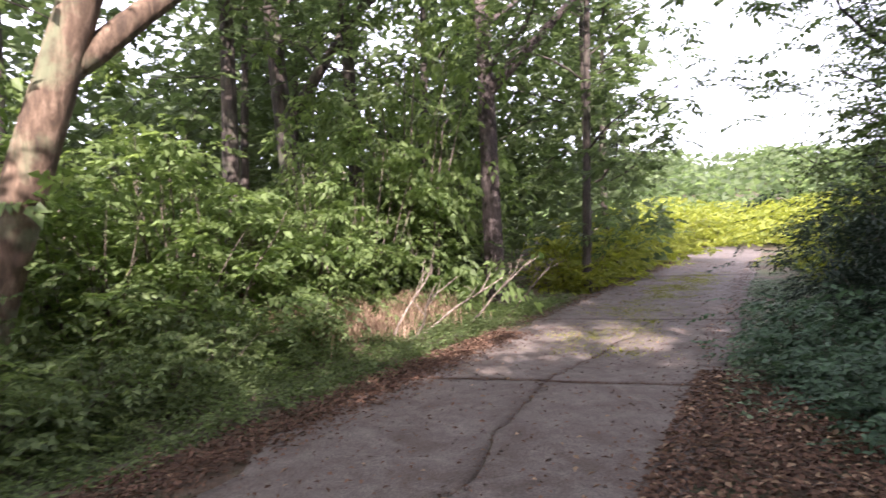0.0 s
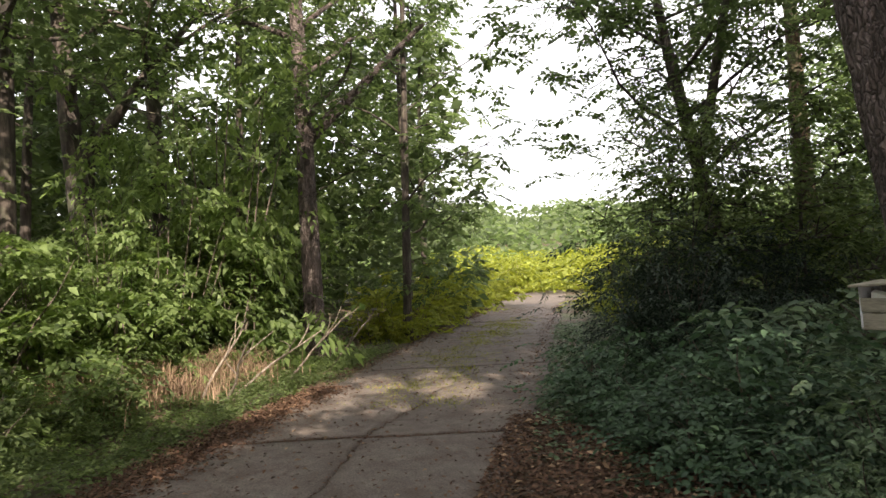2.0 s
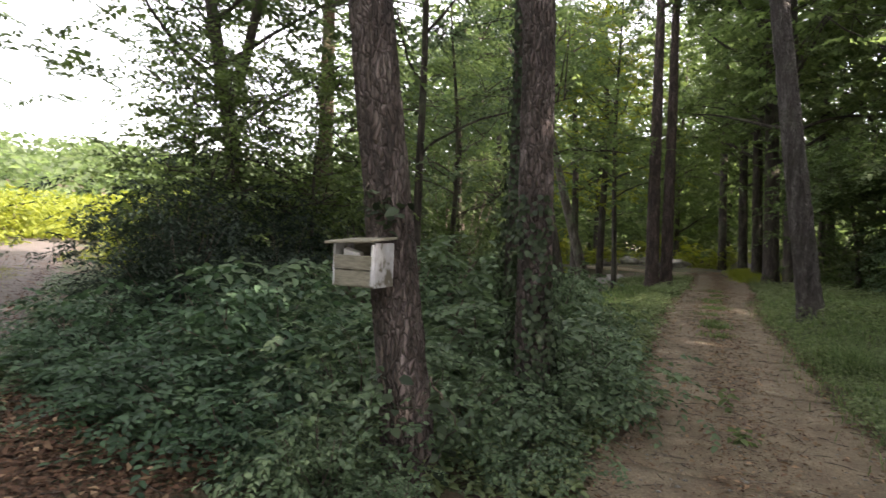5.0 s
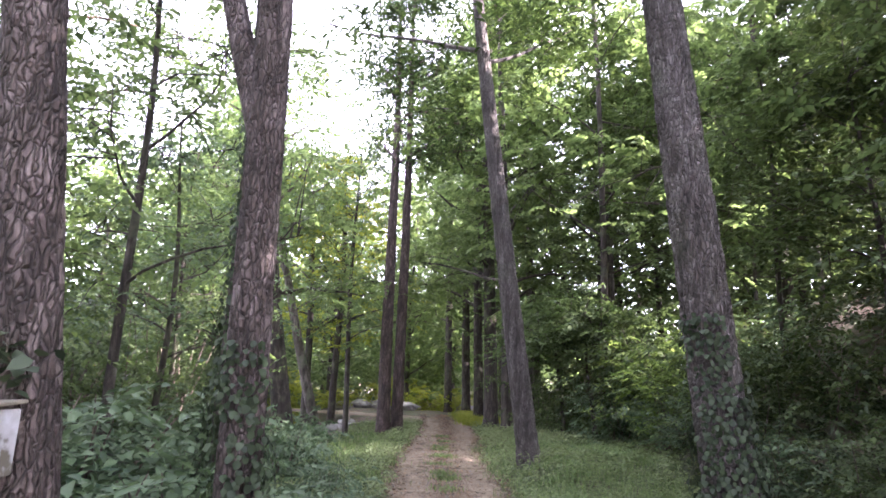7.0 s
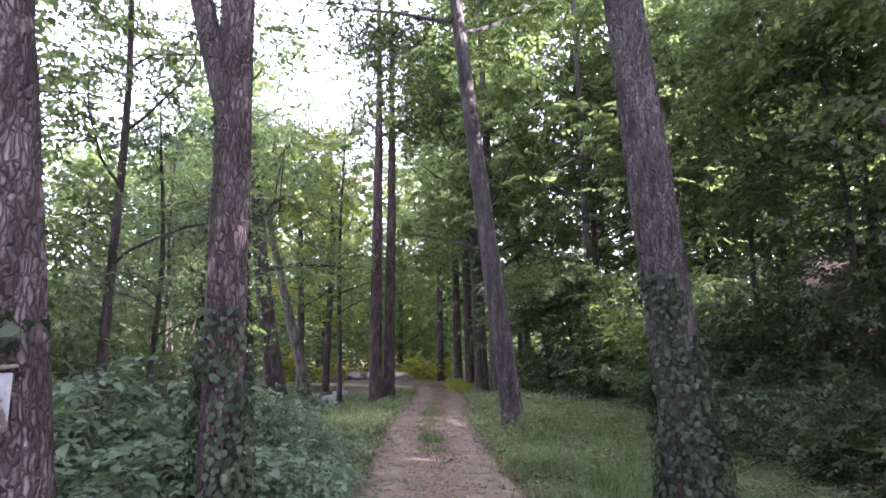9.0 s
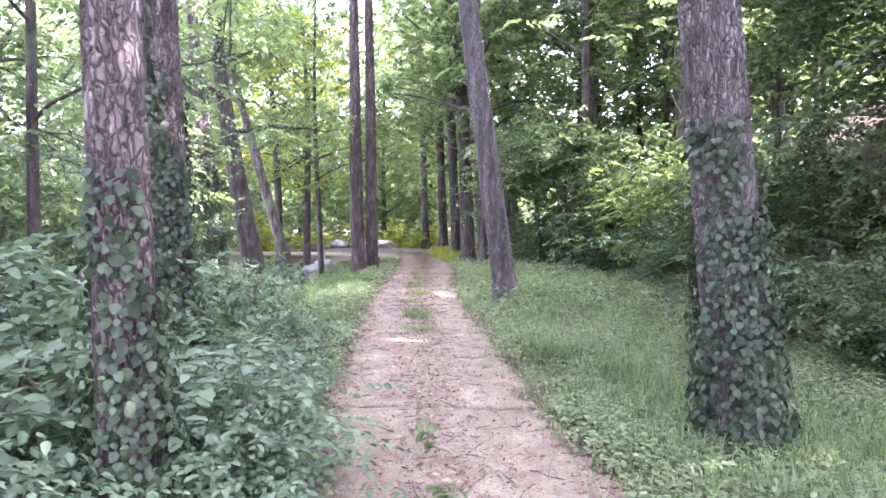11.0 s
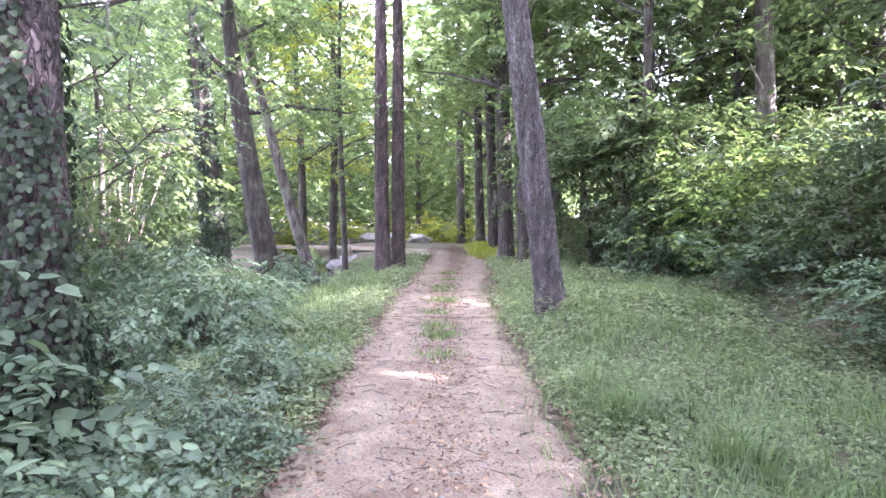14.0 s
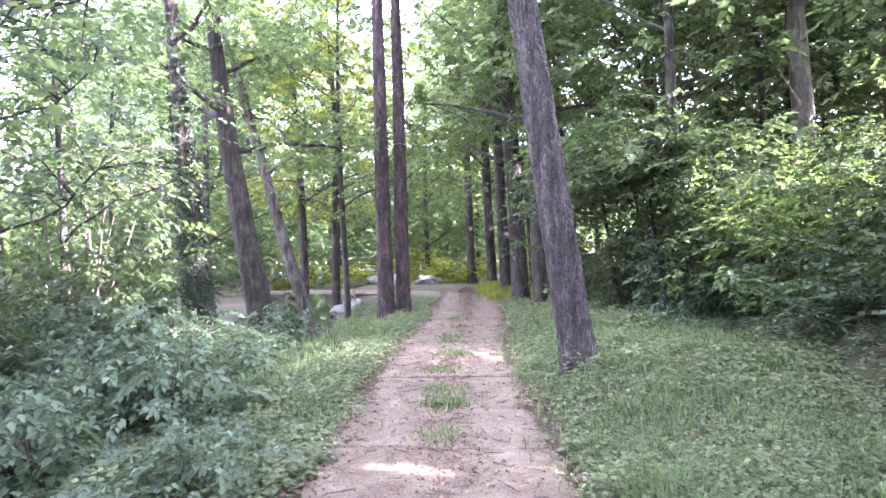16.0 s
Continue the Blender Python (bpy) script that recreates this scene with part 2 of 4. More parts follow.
def blades(pos, along, side, s, aspect, broad):
    """The faces of leaves with the given stalk ends, directions, sideways directions and lengths."""
    n = len(pos)
    nrm = np.cross(side, along)
    if broad:
        v = np.empty((n, 6, 3))
        v[:, 0] = pos
        v[:, 1] = pos + along * s * 0.22 + side * s * aspect * 0.46 + nrm * s * 0.08
        v[:, 2] = pos + along * s * 0.66 + side * s * aspect * 0.40 + nrm * s * 0.05
        v[:, 3] = pos + along * s - nrm * s * 0.14
        v[:, 4] = pos + along * s * 0.66 - side * s * aspect * 0.40 + nrm * s * 0.05
        v[:, 5] = pos + along * s * 0.22 - side * s * aspect * 0.46 + nrm * s * 0.08
        i = np.arange(n)[:, None] * 6
        return v.reshape(-1, 3), np.concatenate([i + [0, 1, 2, 3], i + [0, 3, 4, 5]], 1).reshape(-1, 4)
    v = np.empty((n, 4, 3))
    v[:, 0] = pos
    v[:, 1] = pos + along * s * 0.45 + side * s * aspect * 0.5 + nrm * s * 0.1
    v[:, 2] = pos + along * s - nrm * s * 0.12
    v[:, 3] = pos + along * s * 0.45 - side * s * aspect * 0.5 + nrm * s * 0.1
    i = np.arange(n)[:, None] * 4
    f = np.concatenate([i + [0, 1, 2], i + [0, 2, 3]], 1).reshape(-1, 3)
    return v.reshape(-1, 3), f


def fronds(rng, centers, per, spread, size, flatness=0.3, tilt=0.3, aspect=0.5, broad=False, row=9):
    """Leafy twigs round the given centers: leaves in two rows along each twig, lying nearly in one plane."""
    k = max(1, round(per / row))
    m = len(centers) * k
    c = np.repeat(centers, k, 0) + rng.normal(0, 1, (m, 3)) * [spread * 0.75, spread * 0.75, spread * flatness * 0.9]
    a = rng.uniform(0, 2 * np.pi, m)
    head = unit(np.stack([np.cos(a), np.sin(a), rng.normal(-0.12, 0.22, m)], 1))
    up = unit(np.stack([rng.normal(0, tilt, m), rng.normal(0, tilt, m), np.ones(m)], 1))
    side = unit(np.cross(head, up))
    j = np.arange(row)
    t = (j + 0.3) / row
    sign = np.where(j % 2 == 0, 1.0, -1.0)
    reach = spread * rng.uniform(1.0, 1.9, m)
    pos = c[:, None] + head[:, None] * (t[None] * reach[:, None])[..., None]
    pos[..., 2] -= 0.22 * (t ** 2)[None] * reach[:, None]
    along = head[:, None] * (0.55 + 0.5 * t)[None, :, None] + side[:, None] * (sign * (1 - 0.5 * t))[None, :, None]
    along[..., 2] -= 0.18
    n = m * row
    along = unit(along.reshape(-1, 3) + rng.normal(0, 0.14, (n, 3)))
    nrm = np.repeat(up, row, 0) + rng.normal(0, 0.2, (n, 3))
    return blades(pos.reshape(-1, 3), along, unit(np.cross(along, nrm)), size * rng.uniform(0.65, 1.25, n)[:, None], aspect, broad)


def sprays(rng, centers, per, spread, size, flatness=0.3, tilt=0.38, **more):
    """Flat layered sprays of leaves round the given centers."""
    n = len(centers)
    off = rng.normal(0, 1, (n, per, 3)) * spread
    off[:, :, 2] *= flatness
    slope = rng.normal(0, 0.25, (n, 1, 2))
    off[:, :, 2] += (off[:, :, :2] * slope).sum(2) - 0.25 * np.linalg.norm(off[:, :, :2], axis=2)
    return leaves(rng, (centers[:, None, :] + off).reshape(-1, 3), size, tilt, **more)


def tube(points, radii, sides=8, rough=0.0, rng=None, cap=True):
    """A tube along points with a radius at each."""
    p, r = np.asarray(points, float), np.asarray(radii, float)
    t = unit(np.gradient(p, axis=0))
    ref = np.where(np.abs(t[:, 2:3]) > 0.9, np.array([[1.0, 0, 0]]), np.array([[0, 0, 1.0]]))
    a = unit(np.cross(t, ref))
    b = np.cross(t, a)
    ang = np.linspace(0, 2 * np.pi, sides, endpoint=False)
    rr = r[:, None] * np.ones((1, sides))
    if rough and rng is not None:
        rr = rr * (1 + rng.normal(0, rough, rr.shape))
    v = p[:, None, :] + rr[:, :, None] * (np.cos(ang)[None, :, None] * a[:, None, :] + np.sin(ang)[None, :, None] * b[:, None, :])
    m = len(p)
    i, j = np.meshgrid(np.arange(m - 1), np.arange(sides), indexing="ij")
    k = (j + 1) % sides
    f = np.stack([i * sides + j, i * sides + k, (i + 1) * sides + k, (i + 1) * sides + j], -1).reshape(-1, 4)
    return v.reshape(-1, 3), f


def joined(pieces):
    vs, fs, n = [], [], 0
    for v, f in pieces:
        vs.append(v)
        fs.append(f + n)
        n += len(v)
    return np.concatenate(vs), np.concatenate(fs)


# ---- the lie of the land ----
def sstep(a, b, x):
    t = np.clip((x - a) / (b - a), 0, 1)
    return t * t * (3 - 2 * t)


def wave(x, y, s, p=0.0):
    return (np.sin(x * s + 1.3 * np.sin(y * s * 0.7 + p) + p) + np.sin(y * s * 1.17 + 1.1 * np.sin(x * s * 0.8 + 2 * p) + 0.5)) * 0.5


RD = np.array([-0.775, 0.632])      # the way the road runs
RN = np.array([0.632, 0.775])       # across it, towards the wood
RO = np.array([-5.87, 0.45])        # a point on its middle line


def road_coords(x, y):
    return (x - RO[0]) * RD[0] + (y - RO[1]) * RD[1], (x - RO[0]) * RN[0] + (y - RO[1]) * RN[1]


def path_mid(y):
    return 0.27 + 0.04 * np.sin(y * 0.35) + 0.25 * sstep(12, 22, y)


def land(x, y):
    x, y = np.asarray(x, float), np.asarray(y, float)
    along, across = road_coords(x, y)
    d = x - path_mid(np.minimum(y, 29))
    rise = np.maximum(d - 4.3 + 0.4 * wave(x, y, 0.5), 0)
    hill = 0.72 * np.minimum(rise, 5.0) + 0.2 * np.clip(rise - 5.0, 0, 25)
    hill = hill * sstep(-4, 5, y) * (1 - 0.7 * sstep(30, 46, y))
    hill = hill + 0.34 * sstep(0.95, 1.9, d) * sstep(7, 11, y) * (1 - sstep(16, 20, y))
    rough = 0.05 * wave(x, y, 1.7) + 0.03 * wave(x, y, 4.1, 1.0)
    quiet = sstep(0.9, 1.8, np.abs(d)) * sstep(1.5, 2.4, np.abs(across))
    z = hill + rough * quiet - 0.015
    gully = np.exp(-((x + 4.2 + 0.25 * (y - 24)) / 1.3) ** 2) * sstep(9, 20, y) * (1 - sstep(60, 90, y))
    z = z - 0.95 * gully * sstep(1.3, 2.6, -d)
    left = np.maximum(-across - 2.6, 0)
    z = z + np.minimum(0.16 * left, 2.5) * (1 - sstep(60, 140, np.hypot(x, y)))
    far = np.hypot(x, y)
    z = z + 30 * sstep(110, 260, far) * (0.75 + 0.25 * wave(x, y, 0.02)) * (x < 60)
    return z


def grid_axis(lo, hi, step, limit):
    mid = np.arange(lo, hi + step, step)
    out = [hi + step * 1.35 ** k * 3 for k in range(1, 40)]
    out = [v for v in out if v < limit]
    neg = [lo - step * 1.35 ** k * 3 for k in range(1, 40)]
    neg = [v for v in neg if v > -limit]
    return np.array(neg[::-1] + list(mid) + out + [])


gx, gy = grid_axis(-24, 14, 0.33, 1500), grid_axis(-8, 36, 0.33, 1500)
X, Y = np.meshgrid(gx, gy, indexing="ij")
Z = land(X, Y)
nx, ny = X.shape
ii, jj = np.meshgrid(np.arange(nx - 1), np.arange(ny - 1), indexing="ij")
quads = np.stack([ii * ny + jj, (ii + 1) * ny + jj, (ii + 1) * ny + jj + 1, ii * ny + jj + 1], -1).reshape(-1, 4)
ground = part_np("ground", np.stack([X, Y, Z], -1).reshape(-1, 3), quads, FLOOR, smooth=True)
tagged(ground, "brown forest soil with moss and leaf litter, rising to a wooded slope", "ground", kind="structure")


def ribbon(name, mid, half_l, half_r, s, mat, label, lift=0.012, cols=9, wobble=0.05):
    """A strip of paving along a line of points with ragged edges."""
    mid = np.asarray(mid, float)
    t = np.gradient(mid, axis=0)
    t = t / np.linalg.norm(t, axis=1, keepdims=True)
    n = np.stack([t[:, 1], -t[:, 0]], 1)
    hl = half_l + wobble * wave(s * 1.0, s * 0.3, 3.1) + 0.5 * wobble * wave(s, s, 11.0)
    hr = half_r + wobble * wave(s * 1.0, s * 0.3, 2.7, 2.0) + 0.5 * wobble * wave(s, s, 9.3, 1.0)
    u = np.linspace(0, 1, cols)
    off = -hl[:, None] + (hl + hr)[:, None] * u[None, :]
    p = mid[:, None, :] + n[:, None, :] * off[:, :, None]
    z = np.maximum(land(p[..., 0], p[..., 1]), -0.02) * 0 + lift + 0.006 * wave(p[..., 0], p[..., 1], 2.3)
    z[:, 0] -= 0.05
    z[:, -1] -= 0.05
    v = np.concatenate([p, z[..., None]], -1).reshape(-1, 3)
    m = len(mid)
    i, j = np.meshgrid(np.arange(m - 1), np.arange(cols - 1), indexing="ij")
    f = np.stack([i * cols + j, i * cols + j + 1, (i + 1) * cols + j + 1, (i + 1) * cols + j], -1).reshape(-1, 4)
    ob = part_np(name, v, f, mat, smooth=True)
    return tagged(ob, label, name, kind="structure")


s = np.arange(0.0, 44.0, 0.12)
turn = np.minimum(np.maximum(s - 27, 0) * 0.16, 1.5)
pth = np.stack([np.cumsum(-np.sin(turn) * 0.12), np.cumsum(np.cos(turn) * 0.12) - 4.0], 1)
pth[:, 0] += path_mid(np.minimum(pth[:, 1], 23))
half = 0.88 + 0.1 * sstep(18, 26, s)
far_part = s > 27.0
path_end = ribbon("path_bend", pth[far_part], half[far_part], half[far_part], s[far_part], TRACK, "worn concrete track bending away beyond the trees", 0.012, 11, 0.06)


# ---- the lane's slabs ----
road = tagged(new("road"), "cracked grey concrete lane with worn ragged edges", "road", kind="structure")


def lane_place(L, C):
    return RO[0] + RD[0] * L + RN[0] * C, RO[1] + RD[1] * L + RN[1] * C


def path_place(L, C):
    return path_mid(L) + C, L


def slab(a0, a1, c0, c1, n=40, m=14, place=lane_place, mat=None, owner=None):
    """One slab of the lane: a0, a1 are its ends along the lane as functions of the place across, c0, c1 its sides as functions of the place along."""
    u, w = np.linspace(0.003, 0.997, n - 2), np.linspace(0.007, 0.993, m - 2)
    u, w = np.concatenate([[0], u, [1]]), np.concatenate([[0], w, [1]])
    U, W = np.meshgrid(u, w, indexing="ij")
    mid = 0.5 * (a0(0) + a1(0))
    L = a0(0) + (a1(0) - a0(0)) * U
    C = c0(L) + (c1(L) - c0(L)) * W
    L = a0(C) + (a1(C) - a0(C)) * U
    x, y = place(L, C)
    z = 0.016 + 0.006 * wave(x, y, 2.3) + 0.004 * math.sin(mid * 3)
    rim = (U == 0) | (U == 1) | (W == 0) | (W == 1)
    z = np.where(rim, z - 0.075, z)
    i, j = np.meshgrid(np.arange(n - 1), np.arange(m - 1), indexing="ij")
    f = np.stack([i * m + j, (i + 1) * m + j, (i + 1) * m + j + 1, i * m + j + 1], -1).reshape(-1, 4)
    return part_np("slab", np.stack([x, y, z], -1).reshape(-1, 3), f, mat or CONCRETE, owner or road, smooth=False)


def jag(s, p, k=0.03):
    return k * (wave(s, s * 0.4, 3.7, p) + 0.6 * wave(s, s * 0.7, 11.0, p) + 0.35 * wave(s, s, 29.0, p))


def edge_l(L):
    return -1.42 - 0.3 * sstep(2, 12, L) + 0.42 * sstep(1.2, 3.4, -np.asarray(L)) + 2.4 * jag(L, 1.0)


def edge_r(L):
    return 1.71 + 2.0 * jag(L, 2.0)


def crack(L, side):
    return 0.10 + 0.13 * (L < -0.1) * np.minimum(-L, 2.8) + 0.1 * np.clip(L, 0, 3) + jag(L, 3.0, 0.05) + side * 0.004


def joint(at, p, side, skew=0.15):
    return lambda C: at + skew * C + jag(C, p, 0.035) + side * 0.011


slab(joint(-8.5, 1.0, 1), joint(0.05, 4.0, -1), edge_l, lambda L: crack(L, -1), 70)
slab(joint(-8.5, 1.0, 1), joint(0.05, 4.0, -1), lambda L: crack(L, 1), edge_r, 70)
slab(joint(0.05, 4.0, 1), joint(4.6, 5.0, -1), edge_l, lambda L: crack(L, -1), 50)
slab(joint(0.05, 4.0, 1), joint(4.6, 5.0, -1), lambda L: crack(L, 1), edge_r, 50)
for k in range(10):
    slab(joint(4.6 + 5 * k, 5.0 + k, 1), joint(9.6 + 5 * k, 6.0 + k, -1), edge_l, edge_r)


# ---- the track's slabs ----
path = tagged(new("path"), "worn pinkish concrete track strewn with dry leaves and moss", "path", kind="structure")
PATH_JOINTS = [-4.5, -0.6, 3.1, 5.6, 8.9, 11.6, 14.4, 18.0, 21.2, 23.6]


def path_left(L):
    return -0.9 - 0.25 * (1 - sstep(0.5, 4.0, L)) + 2.4 * jag(L, 6.0) - 0.1 * sstep(14, 22, L)


def path_right(L):
    return 0.8 + 0.35 * (1 - sstep(2.0, 5.8, L)) + 2.4 * jag(L, 7.0) + 0.1 * sstep(14, 22, L)


for k, (a, c) in enumerate(zip(PATH_JOINTS, PATH_JOINTS[1:])):
    slab(joint(a, 20.0 + k, 0.6, -0.09), joint(c, 21.0 + k, -0.6, -0.09), path_left, path_right, 46, 20, path_place, TRACK, path)


# ---- trees ----
def bark_trunk(rng, pts, radii, sides, plates):
    """A trunk whose surface is broken into upright plates."""
    v, f = tube(pts, radii, sides)
    if plates:
        c = np.repeat(np.asarray(pts, float), sides, 0)
        out = v - c
        a = np.arctan2(out[:, 1], out[:, 0])
        z = v[:, 2]
        k = np.sin(a * 11 + 2.2 * np.sin(z * 5.0 + a * 2)) * np.sin(z * 13 + 2.0 * np.sin(a * 5) + 3 * np.sin(z * 1.7))
        k = np.clip(k * 2.2, -1, 0.75) + 0.35 * np.sin(a * 23 + z * 9) + rng.normal(0, 0.22, len(v))
        v = v + out * (plates * k)[:, None]
    return v, f


def limb_line(rng, start, heading, length, rise, n=7, curl=0.25):
    p = [np.array(start, float)]
    d = np.array([math.cos(heading), math.sin(heading), rise])
    for _ in range(n - 1):
        d = d + rng.normal(0, curl, 3) * [1, 1, 0.6]
        p.append(p[-1] + d / np.linalg.norm(d) * length / (n - 1))
    return np.array(p)


def tree(name, label, x, y, height, diam, lean=(0, 0), bark=None, leaf=None, crown=(3, 3.0), count=6000, size=0.14, limbs=9, seed=0, sides=12,
         plates=0.0, fork=None, ivy=0.0, bend=0.15, per=40, flatness=0.24, aspect=0.62, spread=0.36, sink=0.15, low=None, rise=(0.1, 0.9)):
    """A tree: tapered trunk, limbs, twigs and a crown of sprays. crown: height of its foot and its radius."""
    rng = np.random.default_rng(seed + 11)
    z0 = float(land(x, y)) - sink
    root = thing(name, label, "tree", x, y, z0, name.replace("_", " ") + "s")
    n = max(8, int(height * 2))
    h = np.linspace(0, 1, n)
    if plates:
        h = np.concatenate([np.linspace(0, 5.5, 96) / height, np.linspace(5.8, height, 16) / height])
    wob = bend * np.stack([np.sin(h * 5 + seed), np.cos(h * 4.1 + 2 * seed) - math.cos(2 * seed)], 1) * h[:, None]
    line = np.concatenate([np.array(lean)[None, :] * (h * height)[:, None] + wob, (h * height)[:, None]], 1)
    flare = 1 + 0.45 * np.exp(-h * height / 0.25)
    rad = diam / 2 * flare * (1 - 0.78 * h ** 1.35)
    part_np("trunk", *bark_trunk(rng, line, rad, sides, plates), bark, root, smooth=not plates)
    foot, wide = crown
    spots, twigs = [], []

    def at(zz):
        return np.array([np.interp(zz, line[:, 2], line[:, k]) for k in range(3)])

    for k in range(limbs):
        u = (k + rng.uniform(0, 1)) / limbs
        zz = foot + (height * 0.97 - foot) * u
        reach = wide * (1.05 - 0.65 * u ** 1.5) * rng.uniform(0.75, 1.2)
        p = limb_line(rng, at(zz), k * 2.4 + rng.uniform(-0.5, 0.5), reach, rng.uniform(*rise))
        r0 = np.interp(zz, line[:, 2], rad) * rng.uniform(0.3, 0.5)
        part_np("limb", *tube(p, np.linspace(r0, 0.008, len(p)), 6), bark, root, smooth=True)
        m = max(3, int(count / per / limbs))
        w = rng.uniform(0.25, 1.0, m) ** 0.7 * (len(p) - 1)
        base = np.stack([np.interp(w, np.arange(len(p)), p[:, c]) for c in range(3)], 1)
        off = rng.normal(0, 1, (m, 3)) * [0.33 * reach, 0.33 * reach, 0.28 * reach]
        tip = base + off * (0.35 + 0.65 * w / len(p))[:, None]
        spots.append(tip)
        for a, b in list(zip(base, tip))[:: max(1, m // 5)]:
            twigs.append(tube(np.array([a, (a + b) / 2 + [0, 0, 0.08], b]), [0.014, 0.009, 0.004], 4))
    if low:
        m = int(low[1] / per)
        g = rng.uniform(0, 2 * np.pi, m)
        rr = np.sqrt(rng.uniform(0.1, 1, m)) * low[2]
        spots.append(np.stack([np.cos(g) * rr, np.sin(g) * rr, rng.uniform(low[0], foot + 1, m)], 1))
    if twigs:
        part_np("branching", *joined(twigs), bark, root, kind="stuff")
    if count:
        part_np("crown", *(sprays if aspect < 0.35 else fronds)(rng, np.concatenate(spots), per, spread, size, flatness, aspect=aspect), leaf, root, kind="stuff")
    if fork:
        zf, heading, length, rise_f = fork
        p = limb_line(rng, at(zf), heading, length, rise_f, 10, 0.05)
        part_np("fork_stem", *bark_trunk(rng, p, np.linspace(np.interp(zf, line[:, 2], rad) * 0.75, 0.05, len(p)), sides, 0), bark, root, smooth=True)
    if ivy:
        m = int(ivy * 3000 * diam / 0.4)
        zz = rng.uniform(0, 1, m) ** 1.7 * ivy * 1.25
        g = rng.uniform(0, 2 * np.pi, m)
        keep = (np.sin(g * 2 + zz * 1.3 + seed) + 0.6 * np.sin(g * 5 - zz * 4) + 1.6 * (1 - zz / ivy)) > rng.uniform(-0.5, 0.5, m)
        zz, g = zz[keep], g[keep]
        c = np.stack([np.interp(zz, line[:, 2], line[:, k]) for k in range(3)], 1)
        r = np.interp(zz, line[:, 2], rad) + rng.uniform(0.01, 0.07, len(zz)) * np.maximum(0.4, 1 + 1.0 * (1 - zz / ivy))
        o = np.stack([np.cos(g), np.sin(g), 0 * g], 1)
        part_np("ivy", *leaves(rng, c + o * r[:, None], 0.046, 0.5, 0.95, toward=np.array([0, 0, -1.0]) + o * 0.3, flat=o * 1.5, broad=True), LEAF_IVY, root,
                "dark green ivy climbing the trunk", kind="stuff")
    return root


PINE = dict(bark=BARK_PINE, leaf=LEAF_NEEDLE, sides=52, plates=0.05, aspect=0.28, size=0.2, spread=0.34, per=40, flatness=0.5, limbs=9, bend=0.05)
pine_box = tree("pine_tree", "reddish-brown pine with flaking plated bark carrying a wooden box", -1.6, 2.5, 11, 0.30, (-0.125, -0.02), crown=(7.0, 3.8), count=10000, seed=1, **PINE)
tree("pine_tree", "tall forked pine with plated bark and ivy round its foot", -1.15, 3.58, 13, 0.26, (-0.02, 0.0), crown=(7.5, 3.8), count=10000, seed=2,
     fork=(3.05, 2.7, 7.0, 3.0), ivy=1.5, **PINE)
tree("pine_tree", "thick leaning pine, pale plated bark, dense ivy at its foot", 2.38, 4.85, 14, 0.42, (-0.09, 0.02), crown=(7.5, 3.6), count=9000, seed=3,
     ivy=1.9, **{**PINE, "bark": BARK_PALE, "sides": 64})
tree("pine_tree", "slender pine leaning over the track beside a grassy edge", 1.72, 11.2, 14, 0.38, (-0.135, 0.0), crown=(7, 3.6), count=9000, seed=4, **{**PINE, "bark": BARK_PALE})
tree("pine_tree", "straight dark pine, one of two standing close together", -1.45, 19.7, 15, 0.40, (-0.015, 0), crown=(8, 2.5), count=5000, seed=5, **{**PINE, "sides": 24, "bark": BARK_PINE_SHADE})
tree("pine_tree", "straight dark pine, one of two standing close together", -1.05, 19.9, 15, 0.36, (-0.01, 0), crown=(8, 2.5), count=5000, seed=6, **{**PINE, "sides": 24, "bark": BARK_PINE_SHADE})
tree("ivy_tree", "dark trunk sheathed in ivy standing in the undergrowth", -1.86, 5.35, 11, 0.17, (0.0, 0), BARK_DARK, LEAF_OAK, (6.5, 3.2), 7000, 0.16, 10, 7, ivy=3.4)
tree("pine_tree", "stout pine with scaly bark and thick ivy on its lower half", -1.93, 6.3, 13, 0.34, (-0.03, 0), crown=(7.5, 3.2), count=8000, seed=8, ivy=2.4, **PINE)
tree("ivy_tree", "slender pinkish trunk hung with ivy", -4.4, 15.7, 11, 0.38, (-0.06, 0), BARK_PINE, LEAF_LIGHT, (5.5, 3), 5000, 0.14, 9, 9, ivy=4.5)
tree("leaning_tree", "dark broad trunk leaning away from the stream", -4.2, 18.9, 10, 0.62, (-0.16, 0), BARK_DARK, LEAF_LIGHT, (4, 3.2), 6000, 0.15, 10, 10)
tree("leaning_tree", "pale slanting trunk over the stream", -3.3, 20.6, 11, 0.36, (-0.30, 0), BARK_GREY, LEAF_LIGHT, (4.5, 3.2), 6000, 0.15, 10, 11)
tree("slender_tree", "thin upright trunk with light green leaves", -4.1, 26.8, 12, 0.32, (0, 0), BARK_DARK, LEAF_SUN_YELLOW, (4, 3), 6000, 0.17, 9, 12)
tree("slender_tree", "thin upright trunk with light green leaves", -5.1, 26.3, 12, 0.34, (-0.02, 0), BARK_DARK, LEAF_SUN_YELLOW, (4, 3), 6000, 0.17, 9, 13)
for k, (x, y, d) in enumerate([(2.3, 19.6, 0.36), (2.1, 22.7, 0.5), (2.0, 27, 0.42), (1.7, 31, 0.42), (0.9, 33.5, 0.4), (4.3, 15.6, 0.2), (5.6, 19.6, 0.24), (3.9, 25.0, 0.26)]):
    tree("dark_tree", "straight dark trunk standing beside the track", x, y, 17, d, (-0.03, 0), BARK_DARK, (LEAF_MID, LEAF_LIGHT)[k % 2], (4.0, 4.0), 14000, 0.19, 16, 20 + k)
